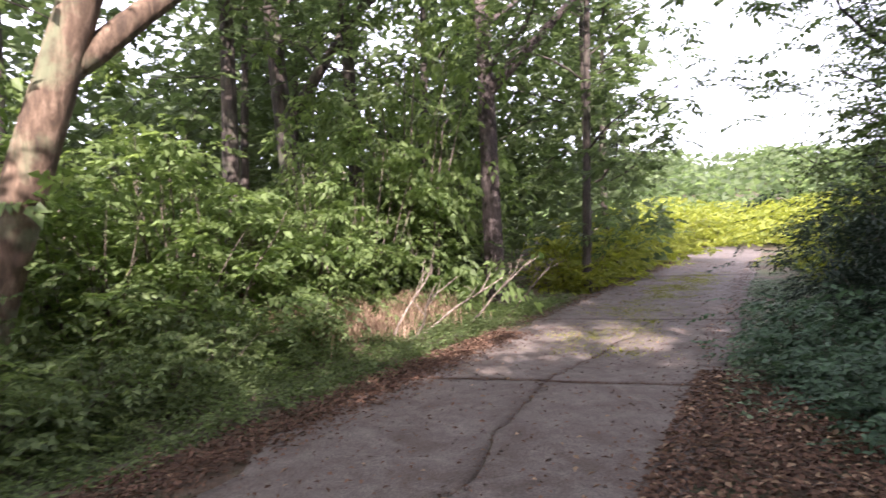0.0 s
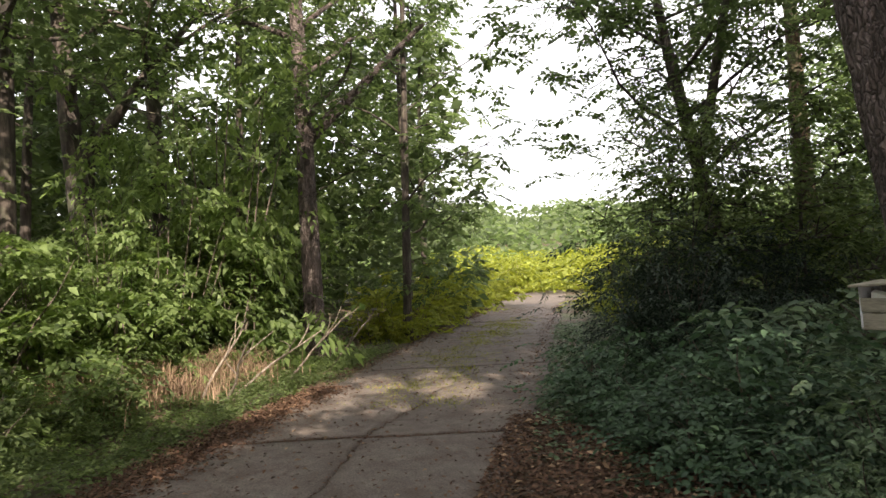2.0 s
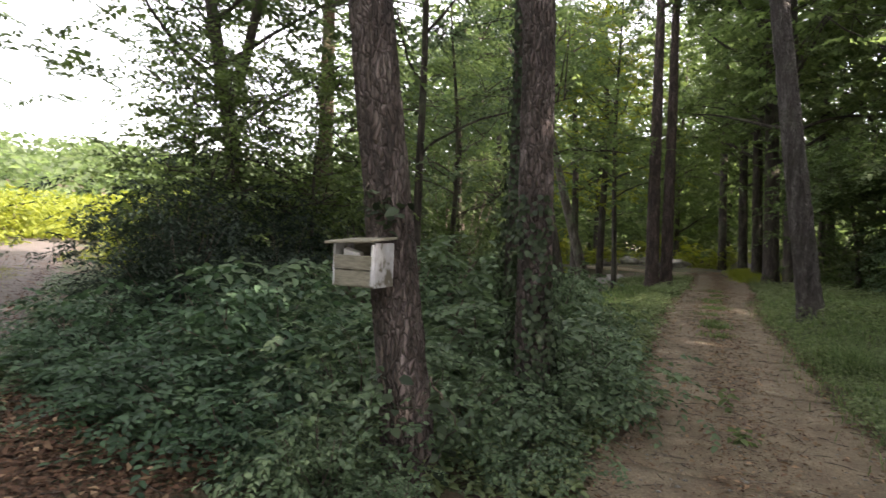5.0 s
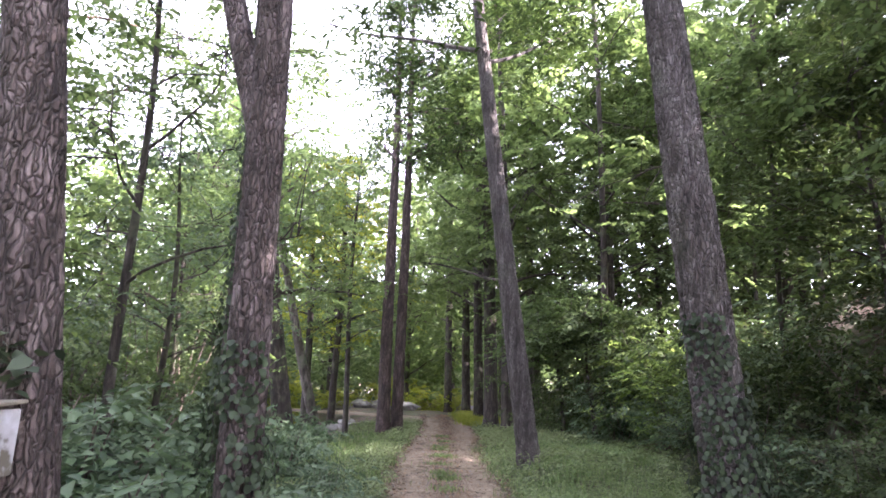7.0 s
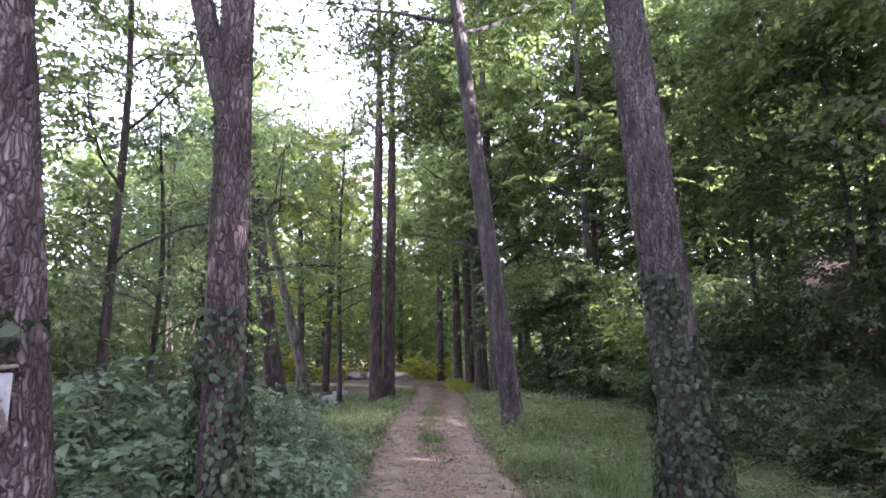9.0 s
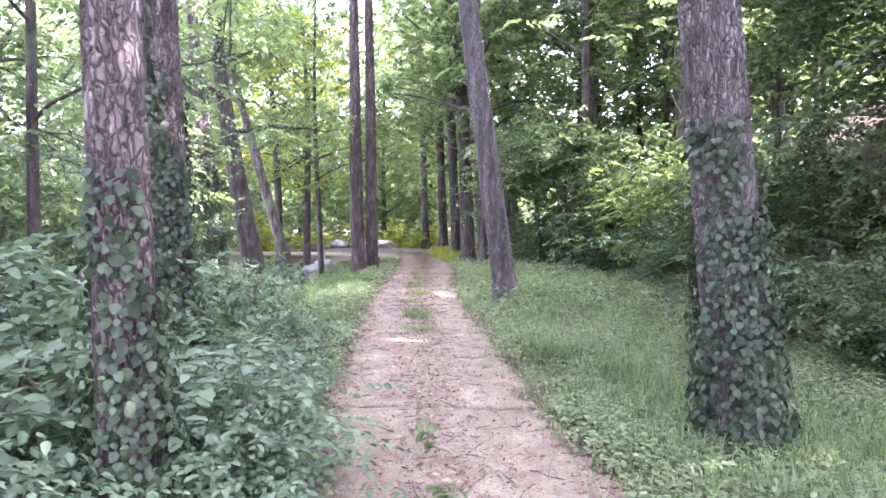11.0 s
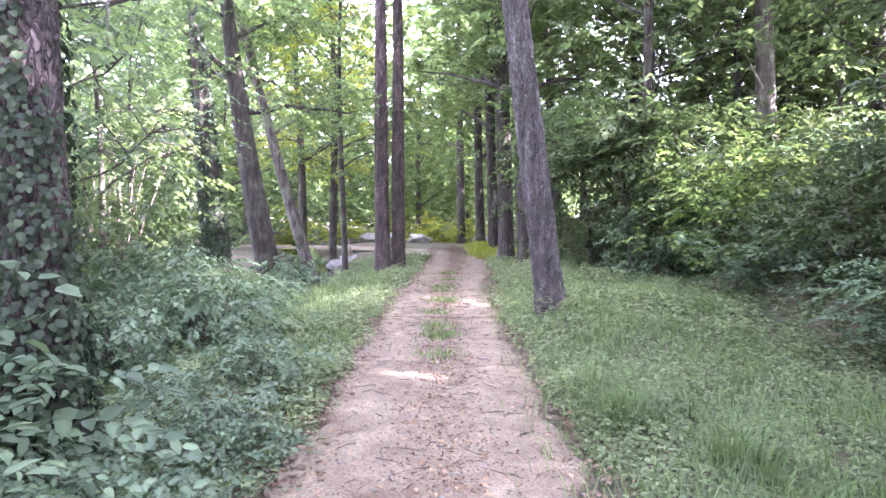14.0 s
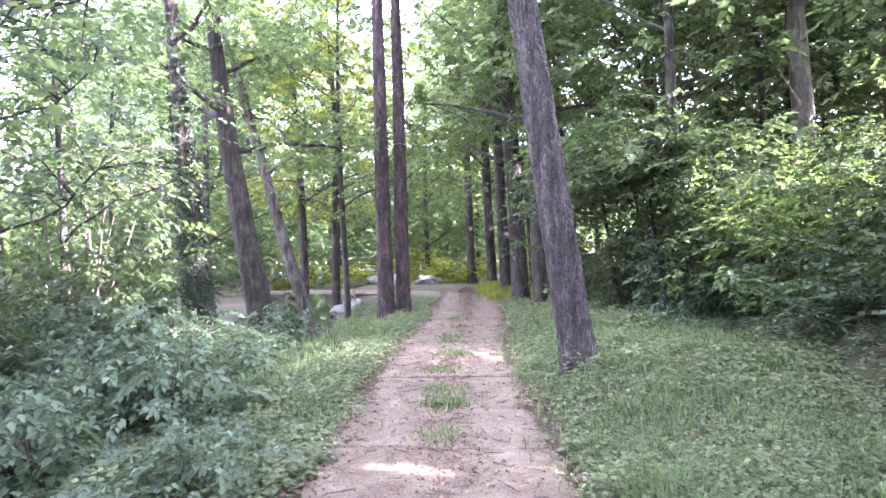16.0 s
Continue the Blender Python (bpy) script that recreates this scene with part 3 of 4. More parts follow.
tree("streamside_tree", "light green tree leaning over the stream", -3.0, 23.0, 11, 0.2, (-0.02, 0), BARK_DARK, LEAF_LIGHT, (3.2, 3.0), 6500, 0.16, 11, 28)
# the slope above the track
tree("forked_tree", "dark tree forking low on the wooded slope", 6.8, 25.3, 9, 0.45, (-0.03, 0), BARK_DARK, LEAF_OAK, (3, 3.2), 6500, 0.16, 10, 30, fork=(1.8, 2.8, 5, 1.8))
tree("pale_tree", "pale grey trunk with a broken white branch stub", 6.9, 16.0, 10, 0.42, (-0.08, 0), BARK_GREY, LEAF_OAK, (3.5, 3), 6500, 0.15, 10, 31)
rng = np.random.default_rng(5)
# Those with y below 7 stand out of view, added to shade the track.
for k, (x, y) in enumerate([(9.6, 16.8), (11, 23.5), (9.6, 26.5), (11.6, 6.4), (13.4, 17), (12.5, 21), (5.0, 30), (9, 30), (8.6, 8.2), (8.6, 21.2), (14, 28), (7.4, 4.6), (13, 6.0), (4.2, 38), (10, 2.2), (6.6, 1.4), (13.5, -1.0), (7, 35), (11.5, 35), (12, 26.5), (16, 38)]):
    tree("hillside_tree", "dark leafy tree on the shaded wooded slope", x, y, rng.uniform(11, 14.5), rng.uniform(0.2, 0.34), (-0.05, 0), BARK_DARK, (LEAF_OAK, LEAF_OAK_SHADE, LEAF_OAK)[k % 3],
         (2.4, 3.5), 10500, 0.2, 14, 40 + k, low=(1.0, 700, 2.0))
# Added to block sun from the track; two also form foliage beside the pine.
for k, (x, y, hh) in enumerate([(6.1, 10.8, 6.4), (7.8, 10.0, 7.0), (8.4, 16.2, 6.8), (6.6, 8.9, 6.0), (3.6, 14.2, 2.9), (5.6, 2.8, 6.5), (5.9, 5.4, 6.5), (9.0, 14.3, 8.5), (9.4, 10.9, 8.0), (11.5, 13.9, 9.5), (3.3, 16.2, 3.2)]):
    tree("slope_tree", "small dense tree added on the slope to block sun", x, y, hh, 0.11, (-0.03, 0), BARK_DARK, (LEAF_OAK, LEAF_OAK_SHADE)[k % 2], (1.6, 1.7), 7000, 0.13, 11, 180 + k)
# the far end of the track
for k, (x, y) in enumerate([(-1.5, 40), (-6, 38), (-10, 35), (-14, 40), (1.5, 46), (-8, 48), (-18, 34), (-9, 27.5), (-12, 30)]):
    tree("sunlit_tree", "light green tree beyond the bend of the track", x, y, rng.uniform(12, 15.5), 0.3, (0, 0), BARK_DARK, (LEAF_MID, LEAF_LIGHT, LEAF_OAK)[k % 3],
         (1.8, 4.0), 10000, 0.24, 16, 60 + k, low=(0.5, 1200, 3.0))
# the spit of wood between lane and track
tree("tall_tree", "slender dark trunk with spreading light green sprays", -4.4, 8.6, 10.0, 0.15, (-0.02, 0), BARK_DARK, LEAF_LIGHT, (2.6, 2.4), 4200, 0.13, 12, 150)
tree("leaning_oak", "dark leaning oak with crooked limbs and sparse leaves", -7.9, 8.75, 9.5, 0.36, (-0.12, -0.05), BARK_DARK, LEAF_OAK, (3.2, 3.4), 15000, 0.15, 15, 70, bend=0.3, fork=(3.6, -0.3, 4.5, 1.6))
tree("pine_tree", "tall pine with a sunlit orange-brown upper trunk", -8.45, 12.0, 13, 0.42, (0.0, 0), crown=(6.5, 3.0), count=8000, seed=71, **{**PINE, "bark": BARK_WARM, "sides": 24})
for k, (x, y, hh) in enumerate([(-4.6, 10.5, 6), (-5.6, 13.5, 6.5), (-7.4, 18, 7)]):
    tree("young_tree", "young leafy tree in the undergrowth", x, y, hh, 0.12, (0.02, 0), BARK_DARK, (LEAF_COOL, LEAF_LIGHT)[k % 2], (1.6, 2.0), 5500, 0.10, 10, 75 + k)
for k, (x, y, hh) in enumerate([(-6.7, 6.9, 4.0), (-5.7, 7.4, 3.7), (-7.9, 7.2, 4.2)]):
    tree("layered_tree", "small tree with flat layered green sprays above the evergreen", x, y, hh, 0.08, (0.02, 0), BARK_DARK, LEAF_MID, (1.3, 1.7), 5400, 0.1, 11, 170 + k, flatness=0.14, rise=(0.0, 0.4))
# the bank beyond the lane
tree("bank_oak", "stout tree with mottled sunlit bark dividing low beside the lane", -6.4, -4.85, 10, 0.46, (0.0, 0.31), BARK_WARM, LEAF_OAK, (4.8, 4.3), 9000, 0.16, 11, 80, fork=(3.0, 1.9, 4.5, 0.85), bend=0.1)
tree("bank_pine", "reddish pine with a heavy crooked limb", -12.9, 2.2, 14, 0.44, (0.0, -0.02), BARK_PINE, LEAF_OAK, (4.6, 3.4), 10000, 0.13, 12, 81, fork=(4.6, 0.9, 3.5, 0.9))
# Dark bark here does the work of shade on the trunks.
tree("bank_tree", "straight dark trunk among thick leaves", -12.9, -0.65, 13, 0.32, (0, 0), BARK_DARK, LEAF_OAK, (4.6, 3.3), 10000, 0.13, 12, 82)
tree("bank_tree", "dark leaning trunk dividing among thick leaves", -13.6, -1.75, 12, 0.46, (-0.02, -0.09), BARK_DARK, LEAF_LIGHT, (4.6, 3.3), 10000, 0.13, 12, 83, fork=(3.4, 1.2, 4, 1.6))
tree("bank_tree", "dark trunk among thick leaves", -12.7, -3.1, 12, 0.36, (-0.01, 0), BARK_DARK, LEAF_OAK, (4.6, 3.3), 10000, 0.13, 12, 84)
# (-7.6, -8.6) and (-10.5, -13.5) lie out of view, added to block sun.
for k, (x, y) in enumerate([(-14.5, 5.0), (-17.4, 6.4), (-16.8, 1.5), (-18.6, -3.4), (-7.6, -8.6), (-10.5, -13.5), (-20, -2), (-20, 4), (-21.5, 9.0), (-27, 11)]):
    tree("bank_tree", "leafy tree in the wood beyond the lane", x, y, rng.uniform(10.5, 14), rng.uniform(0.18, 0.3), (0.02, 0.02), BARK_DARK, (LEAF_OAK, LEAF_LIGHT, LEAF_OAK)[k % 3],
         (2.8, 3.0), 5600, 0.19, 12, 90 + k, low=(1.2, 500, 2.0))

# Added high crowns, placed to block sun rather than for known trees.
tree("bank_tree", "tall tree added over the bank for its broad shading crown", -10.0, -6.0, 12.5, 0.26, (0.02, 0.03), BARK_DARK, LEAF_OAK, (3.7, 3.9), 10000, 0.19, 14, 160)
tree("bank_tree", "tall tree added over the bank for its broad shading crown", -12.4, -8.6, 13.5, 0.26, (0.01, 0.02), BARK_DARK, LEAF_OAK, (4.0, 3.5), 10000, 0.2, 14, 161)

# unseen trees added behind the starting point to shade lane and shrubs
for k, (x, y) in enumerate([(2.9, -2.6), (4.6, -4.6), (4.4, -0.6), (1.4, -5.4), (3.2, -7.2), (-1.5, -9.5), (-5.0, -11)]):
    tree("unseen_shade_tree", "leafy tree added out of view behind the junction for shade", x, y, rng.uniform(6.6, 7.6), 0.22, (0, 0), BARK_DARK, LEAF_OAK, (1.8, 2.6), 6000, 0.2, 13, 120 + k)


def woods(name, label, spots, reach, n, size, leaf, seed, tall):
    """Far trees that nobody could count, as one mass of leaf clumps."""
    rng = np.random.default_rng(seed)
    spots = np.asarray(spots, float)
    c = spots[rng.integers(0, len(spots), n)]
    a, r = rng.uniform(0, 2 * np.pi, n), np.sqrt(rng.uniform(0, 1, n))
    u = rng.uniform(0, 1, n)
    wide = reach * np.sqrt(np.clip(1 - (u - 0.35) ** 2 / 0.46, 0.05, 1))
    x, y = c[:, 0] + np.cos(a) * r * wide, c[:, 1] + np.sin(a) * r * wide
    h = tall * (0.8 + 0.35 * np.sin(c[:, 0] * 1.7 + c[:, 1] * 2.3))
    p = np.stack([x, y, land(x, y) + 0.3 + u * h], 1)
    ob = part_np(name, *leaves(rng, p, size, 0.8, 0.7), leaf)
    return tagged(ob, label, "woods", kind="stuff")


def arc(r0, r1, h0, h1, n, seed):
    rng = np.random.default_rng(seed)
    h, r = np.radians(rng.uniform(h0, h1, n)), rng.uniform(r0, r1, n)
    return np.stack([np.sin(h) * r, np.cos(h) * r], 1)


woods("far_woods", "dense wood beyond the bank", arc(21, 36, -135, -66, 54, 1), 3.2, 32000, 0.46, LEAF_OAK, 1, 9)
woods("far_woods", "dense wood up the slope", [(x, y) for x in (14, 17, 20) for y in (0, 4, 7, 18, 22, 26, 30, 34, 38, 42)], 3.0, 26000, 0.45, LEAF_OAK, 2, 12)
woods("far_woods", "sunlit wood beyond the bend", arc(42, 62, -34, 14, 60, 3), 4.4, 60000, 0.44, LEAF_LIGHT, 3, 16)
woods("far_woods", "sunlit scrub at the end of the lane", arc(42, 75, -64, -30, 60, 4), 4.0, 42000, 0.34, LEAF_SUN_YELLOW, 4, 3.0)
woods("far_woods", "hazy wooded hill far off", arc(120, 260, -85, 20, 420, 5), 9.0, 60000, 1.9, LEAF_LIGHT, 5, 9)


# ---- shrubs ----
def bush(name, label, width, height, leaf, count, size, seed, aspect=0.55, per=30, flatness=0.26, spread=0.2, stems=9, broad=False):
    rng = np.random.default_rng(seed)
    root = thing(name, label, "shrub")
    tubes, spots = [], []
    for k in range(stems):
        p = limb_line(rng, (rng.normal(0, 0.08) * width, rng.normal(0, 0.08) * width, -0.1), rng.uniform(0, 6.28), 1.0, 1.6, 6, 0.3)
        p = p * [width * 0.62, width * 0.62, height * 0.95]
        tubes.append(tube(p, np.linspace(0.008 + 0.006 * height, 0.003, len(p)), 5))
        m = max(2, int(count / per / stems))
        w = rng.uniform(0.12, 1, m) * (len(p) - 1)
        base = np.stack([np.interp(w, np.arange(len(p)), p[:, c]) for c in range(3)], 1)
        tip = base + rng.normal(0, 1, (m, 3)) * [0.2 * width, 0.2 * width, 0.13 * height]
        tip[:, 2] = np.maximum(tip[:, 2], 0.06 * height)
        spots.append(tip)
    part_np("woody_base", *joined(tubes), TWIG, root, smooth=True)
    part_np("foliage", *fronds(rng, np.concatenate(spots), per, spread, size, flatness, aspect=aspect, broad=broad), leaf, root, kind="stuff")
    return root


class Scatter:
    """Copies of a few shrubs of one kind, set down one by one."""
    def __init__(self, name, label, width, height, leaf, count, size, seed, kinds=3, vary=0.28, **more):
        self.vary = vary
        self.kinds = [bush(name, label, width, height, leaf, count, size, seed + k, **more) for k in range(kinds)]
        for ob in self.kinds:
            tagged(ob, group=name.replace("_", " ") + "s")
        self.used, self.rng = 0, np.random.default_rng(seed)

    def put(self, x, y, scale=1.0, tall=1.0):
        a = self.rng.uniform(0, 360)
        tall = tall * self.rng.uniform(1 - self.vary, 1 + self.vary)
        m = pose(x, y, float(land(x, y)), 0, 0, a) @ Matrix.Diagonal((scale, scale, scale * tall, 1))
        if self.used < len(self.kinds):
            self.kinds[self.used].matrix_basis = m
        else:
            copy_thing(self.kinds[self.used % len(self.kinds)], m)
        self.used += 1


low = Scatter("undergrowth_shrub", "low cool-green broadleaf shrub in the shade", 1.05, 0.8, LEAF_COOL, 3600, 0.06, 200, kinds=4, aspect=0.62, broad=True, flatness=0.2, spread=0.22, stems=12)
# Same shrub with darker leaves, for the places left of x = -2.3.
low_dark = Scatter("wedge_shrub", "deep green broadleaf shrub beside the leaf litter", 1.05, 0.8, LEAF_COOL_DARK, 3600, 0.062, 205, kinds=3, aspect=0.62, broad=True, flatness=0.2, spread=0.22, stems=12)
low_far = Scatter("undergrowth_shrub", "low grey-green broadleaf shrub in the shade", 1.05, 0.8, LEAF_COOL, 2200, 0.09, 210, kinds=3, aspect=0.62, flatness=0.2, spread=0.22, stems=12)
for x, y, sc in [(-3.9, 2.6, 0.9), (-3.2, 2.4, 1.0), (-2.5, 2.3, 0.9), (-2.0, 2.7, 1.0), (-2.9, 3.2, 1.3), (-3.7, 3.5, 1.4), (-4.6, 3.0, 1.1), (-4.5, 4.2, 1.4), (-5.3, 3.3, 1.1), (-2.2, 3.6, 1.4),
                 (-1.6, 3.0, 0.9), (-1.05, 3.1, 0.7), (-1.0, 3.9, 0.8), (-1.9, 4.6, 1.3), (-2.8, 4.6, 1.5), (-1.1, 4.9, 0.8), (-1.4, 5.6, 1.0), (-2.2, 5.6, 1.3), (-3.2, 5.6, 1.5), (-3.0, 7.0, 1.3),
                 (-3.8, 6.4, 1.4), (-4.0, 8.0, 1.6), (-3.2, 8.6, 1.2), (-4.6, 5.4, 1.6), (-2.9, 10.0, 1.0), (-3.8, 10.6, 1.3), (-5.2, 9.2, 1.6), (-5.6, 11.5, 1.6), (-4.4, 12.5, 1.3), (-6.5, 7.0, 1.6), (-6.3, 9.6, 1.7),
                 (-0.95, 2.6, 0.55), (-1.35, 1.75, 0.5), (-1.9, 1.9, 0.6), (-3.4, 12.0, 1.2), (-3.0, 14.0, 1.1), (-4.0, 14.6, 1.4), (-2.6, 16.0, 0.9), (-3.4, 16.8, 1.2), (-5.2, 15.5, 1.5), (-5.6, 18.0, 1.5), (-6.4, 13.0, 1.6), (-2.4, 12.4, 0.8),
                 (-1.0, 4.3, 0.75), (-1.0, 5.5, 0.7), (-1.5, 4.2, 0.9), (-1.05, 6.5, 0.7), (-1.7, 7.3, 0.9), (-1.2, 7.9, 0.7), (-2.4, 8.2, 1.2), (-1.5, 9.0, 0.8), (-2.2, 9.6, 1.1)]:
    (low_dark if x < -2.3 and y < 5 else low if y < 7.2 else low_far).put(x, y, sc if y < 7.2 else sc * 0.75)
thicket = Scatter("thicket_shrub", "dark green shrub in the thicket between lane and track", 2.2, 2.6, LEAF_OAK, 3500, 0.12, 220, kinds=3, spread=0.28, stems=12)
for x, y, sc in [(-9.6, 9.6, 1.2), (-8.0, 9.8, 1.1), (-6.4, 9.0, 1.0), (-10.8, 11.2, 1.2), (-7.2, 12.0, 1.2), (-5.4, 10.8, 1.0), (-9.2, 13.0, 1.2), (-6.0, 14.5, 1.2), (-12.0, 12.4, 1.1), (-8.0, 16.0, 1.2), (-6.4, 17.5, 1.0)]:
    thicket.put(x, y, sc)
yew = Scatter("dark_evergreen_bush", "very dark dense evergreen bush beside the lane", 2.3, 2.5, LEAF_DARK, 12000, 0.11, 230, kinds=2, aspect=0.32, spread=0.36, stems=20, flatness=0.12, vary=0.08, per=54)
for x, y, sc in [(-6.15, 5.3, 0.78), (-7.1, 6.5, 0.8), (-5.4, 5.9, 0.7), (-8.2, 7.9, 0.8), (-6.4, 6.9, 0.85)]:
    yew.put(x, y, sc, 1.15)
def back_from_lane(x, y, least):
    """The place moved away from the lane until it is at least so far beyond its middle."""
    d = max(0.0, least + float(road_coords(x, y)[1]))
    return x - RN[0] * d, y - RN[1] * d


bank = Scatter("bank_shrub", "light green layered shrub on the bank", 2.0, 2.6, LEAF_LIT, 3900, 0.125, 240, kinds=4, flatness=0.14, spread=0.27, stems=13, aspect=0.6, per=54)
for x, y, sc in [(-9.2, -0.8, 0.9), (-10.3, 0.6, 1.1), (-11.6, 1.6, 1.0), (-10.6, -1.6, 0.8), (-9.6, -2.4, 0.7), (-8.6, -3.4, 0.95), (-10.2, -3.9, 1.05), (-12.4, 2.6, 1.0), (-13.8, 3.6, 1.1), (-12.6, 0.4, 1.3), (-12.2, -1.4, 0.95),
                 (-8.0, -5.0, 1.1), (-9.6, -5.8, 1.25), (-7.2, -5.8, 1.0), (-7.6, -4.2, 0.85), (-11.8, -4.6, 0.8)]:
    bank.put(*back_from_lane(x, y, 4.3), sc, 1.0 if y < -3 else 1.45)
dusk = Scatter("bank_shrub_dark", "deep green dense shrub on the bank", 2.0, 2.2, LEAF_OAK, 3200, 0.12, 245, kinds=3, spread=0.28, stems=11)
for x, y, sc in [(-10.9, -0.4, 0.7), (-11.8, 0.5, 0.95), (-13.2, 1.6, 1.2), (-11.4, -2.8, 0.7), (-15.0, 3.4, 1.1), (-13.6, -0.6, 0.95), (-14.8, 1.8, 1.2)]:
    dusk.put(*back_from_lane(x, y, 4.6), sc)
front = Scatter("bank_undergrowth", "green leafy shrub beside the lane", 1.3, 0.8, LEAF_MID, 2600, 0.085, 250, kinds=3)
for x, y, sc in [(-6.9, -2.6, 0.9), (-6.3, -3.2, 0.9), (-7.5, -3.2, 1.1), (-5.6, -3.6, 0.9), (-6.6, -4.6, 1.2), (-5.0, -4.2, 0.9), (-5.8, -4.9, 1.2), (-8.2, -2.2, 0.9), (-8.8, -1.6, 0.8), (-4.8, -5.2, 1.2)]:
    front.put(x, y, sc)
# Yellow leaf colour carries the sunlight at lane end and bend.
glow = Scatter("sunlit_shrub", "bright yellow-green shrub with sunlight put into its leaf colour", 2.2, 2.3, LEAF_SUN_YELLOW, 2000, 0.2, 260, kinds=3, spread=0.3)
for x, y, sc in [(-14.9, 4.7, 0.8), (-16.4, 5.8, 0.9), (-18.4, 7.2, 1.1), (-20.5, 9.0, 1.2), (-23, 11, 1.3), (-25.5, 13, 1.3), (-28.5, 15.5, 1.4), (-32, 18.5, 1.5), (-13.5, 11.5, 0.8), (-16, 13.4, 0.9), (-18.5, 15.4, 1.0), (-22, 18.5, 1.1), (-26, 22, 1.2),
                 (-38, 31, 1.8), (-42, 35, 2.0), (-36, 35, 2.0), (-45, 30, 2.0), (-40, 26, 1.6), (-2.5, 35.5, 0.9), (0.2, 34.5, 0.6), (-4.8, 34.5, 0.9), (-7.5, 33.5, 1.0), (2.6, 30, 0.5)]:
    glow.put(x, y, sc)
hill = Scatter("slope_shrub", "dark tangled shrub on the shaded slope", 2.0, 1.8, LEAF_OAK_SHADE, 3800, 0.11, 280, kinds=3, flatness=0.3, spread=0.26)
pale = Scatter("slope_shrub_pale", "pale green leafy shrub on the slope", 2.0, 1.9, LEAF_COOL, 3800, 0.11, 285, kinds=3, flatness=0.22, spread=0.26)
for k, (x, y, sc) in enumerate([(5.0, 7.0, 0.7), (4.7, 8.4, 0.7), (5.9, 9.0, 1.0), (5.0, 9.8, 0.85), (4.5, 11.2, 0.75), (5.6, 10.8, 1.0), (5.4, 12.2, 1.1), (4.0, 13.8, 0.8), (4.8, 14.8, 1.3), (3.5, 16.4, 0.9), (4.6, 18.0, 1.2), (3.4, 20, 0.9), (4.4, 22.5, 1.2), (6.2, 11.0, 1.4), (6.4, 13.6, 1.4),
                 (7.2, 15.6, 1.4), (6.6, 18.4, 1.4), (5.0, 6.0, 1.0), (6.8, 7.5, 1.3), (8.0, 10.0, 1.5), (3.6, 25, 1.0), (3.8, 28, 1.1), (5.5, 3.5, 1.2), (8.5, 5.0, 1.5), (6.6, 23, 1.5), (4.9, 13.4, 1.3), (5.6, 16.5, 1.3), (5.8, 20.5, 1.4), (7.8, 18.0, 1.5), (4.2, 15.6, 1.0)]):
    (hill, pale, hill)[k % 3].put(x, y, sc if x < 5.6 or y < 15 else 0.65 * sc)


# Stands for the sunlit patch; its pale leaf colour holds the light.
lit = Scatter("slope_shrub_lit", "pale green arching shrub on the slope, sunlight put into its leaf colour", 1.9, 1.9, LEAF_LIT, 4200, 0.1, 290, kinds=2, flatness=0.2, spread=0.26)
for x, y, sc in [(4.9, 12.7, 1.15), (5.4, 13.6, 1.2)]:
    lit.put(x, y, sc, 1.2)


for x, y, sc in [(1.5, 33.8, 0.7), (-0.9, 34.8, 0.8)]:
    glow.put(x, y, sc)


# ---- low plants ----
def cover(name, label, box, density, size, tall, leaf, keep, seed, aspect=0.6, broad=True):
    """A carpet of low leaves over the part of a box that keep() lets through."""
    rng = np.random.default_rng(seed)
    x0, y0, x1, y1 = box
    n = int((x1 - x0) * (y1 - y0) * density / 11)
    x, y = rng.uniform(x0, x1, n), rng.uniform(y0, y1, n)
    k = keep(x, y) > rng.uniform(0, 1, n)
    x, y = x[k], y[k]
    n = len(x)
    h = tall * np.clip(0.6 + 0.5 * wave(x, y, 2.1, seed) + 0.25 * wave(x, y, 6.3, seed), 0.2, 1.3) * rng.uniform(0.5, 1.1, n)
    u = rng.uniform(0.1, 1.0, (n, 11))
    g = np.arange(11)[None] * 2.4 + rng.uniform(0, 6.28, (n, 1)) + rng.normal(0, 0.3, (n, 11))
    out = np.stack([np.cos(g), np.sin(g), 0.55 * u - 0.35 + rng.normal(0, 0.12, (n, 11))], -1)
    base = np.stack([x, y, land(x, y)], 1)[:, None, :] + out * [1, 1, 0] * (size * rng.uniform(0.1, 0.9, (n, 11, 1)))
    base[..., 2] += u * np.maximum(h, 0.03)[:, None]
    along = unit(out.reshape(-1, 3))
    side = unit(np.cross(along, [0, 0, 1.0] + rng.normal(0, 0.3, (n * 11, 3))))
    length = (size * (1.25 - 0.5 * u) * rng.uniform(0.7, 1.25, (n, 11))).reshape(-1, 1)
    ob = part_np(name, *blades(base.reshape(-1, 3), along, side, length, aspect, broad), leaf)
    return tagged(ob, label, "ground cover", kind="stuff")


def off_path(x, y, a=0.78, b=1.0):
    return sstep(a, b, np.abs(x - path_mid(y)) + 0.1 * wave(x, y, 3.3))


def off_road(x, y):
    return sstep(1.5, 1.9, np.abs(road_coords(x, y)[1]) + 0.1 * wave(x, y, 3.3))


def litter_patch(x, y):
    return sstep(-1.0, 0.6, np.hypot((x + 2.9) / 1.9, (y - 1.0) / 1.0) - 0.9)


cover("ground_cover", "low cool-green weeds bordering the track", (-3.2, 2.3, -0.3, 9), 1500, 0.055, 0.3, LEAF_HERB, lambda x, y: off_path(x, y), 300)
cover("ground_cover", "low cool-green weeds bordering the track", (-4.4, 9, -0.3, 24), 700, 0.08, 0.3, LEAF_HERB, lambda x, y: off_path(x, y), 304, broad=False)
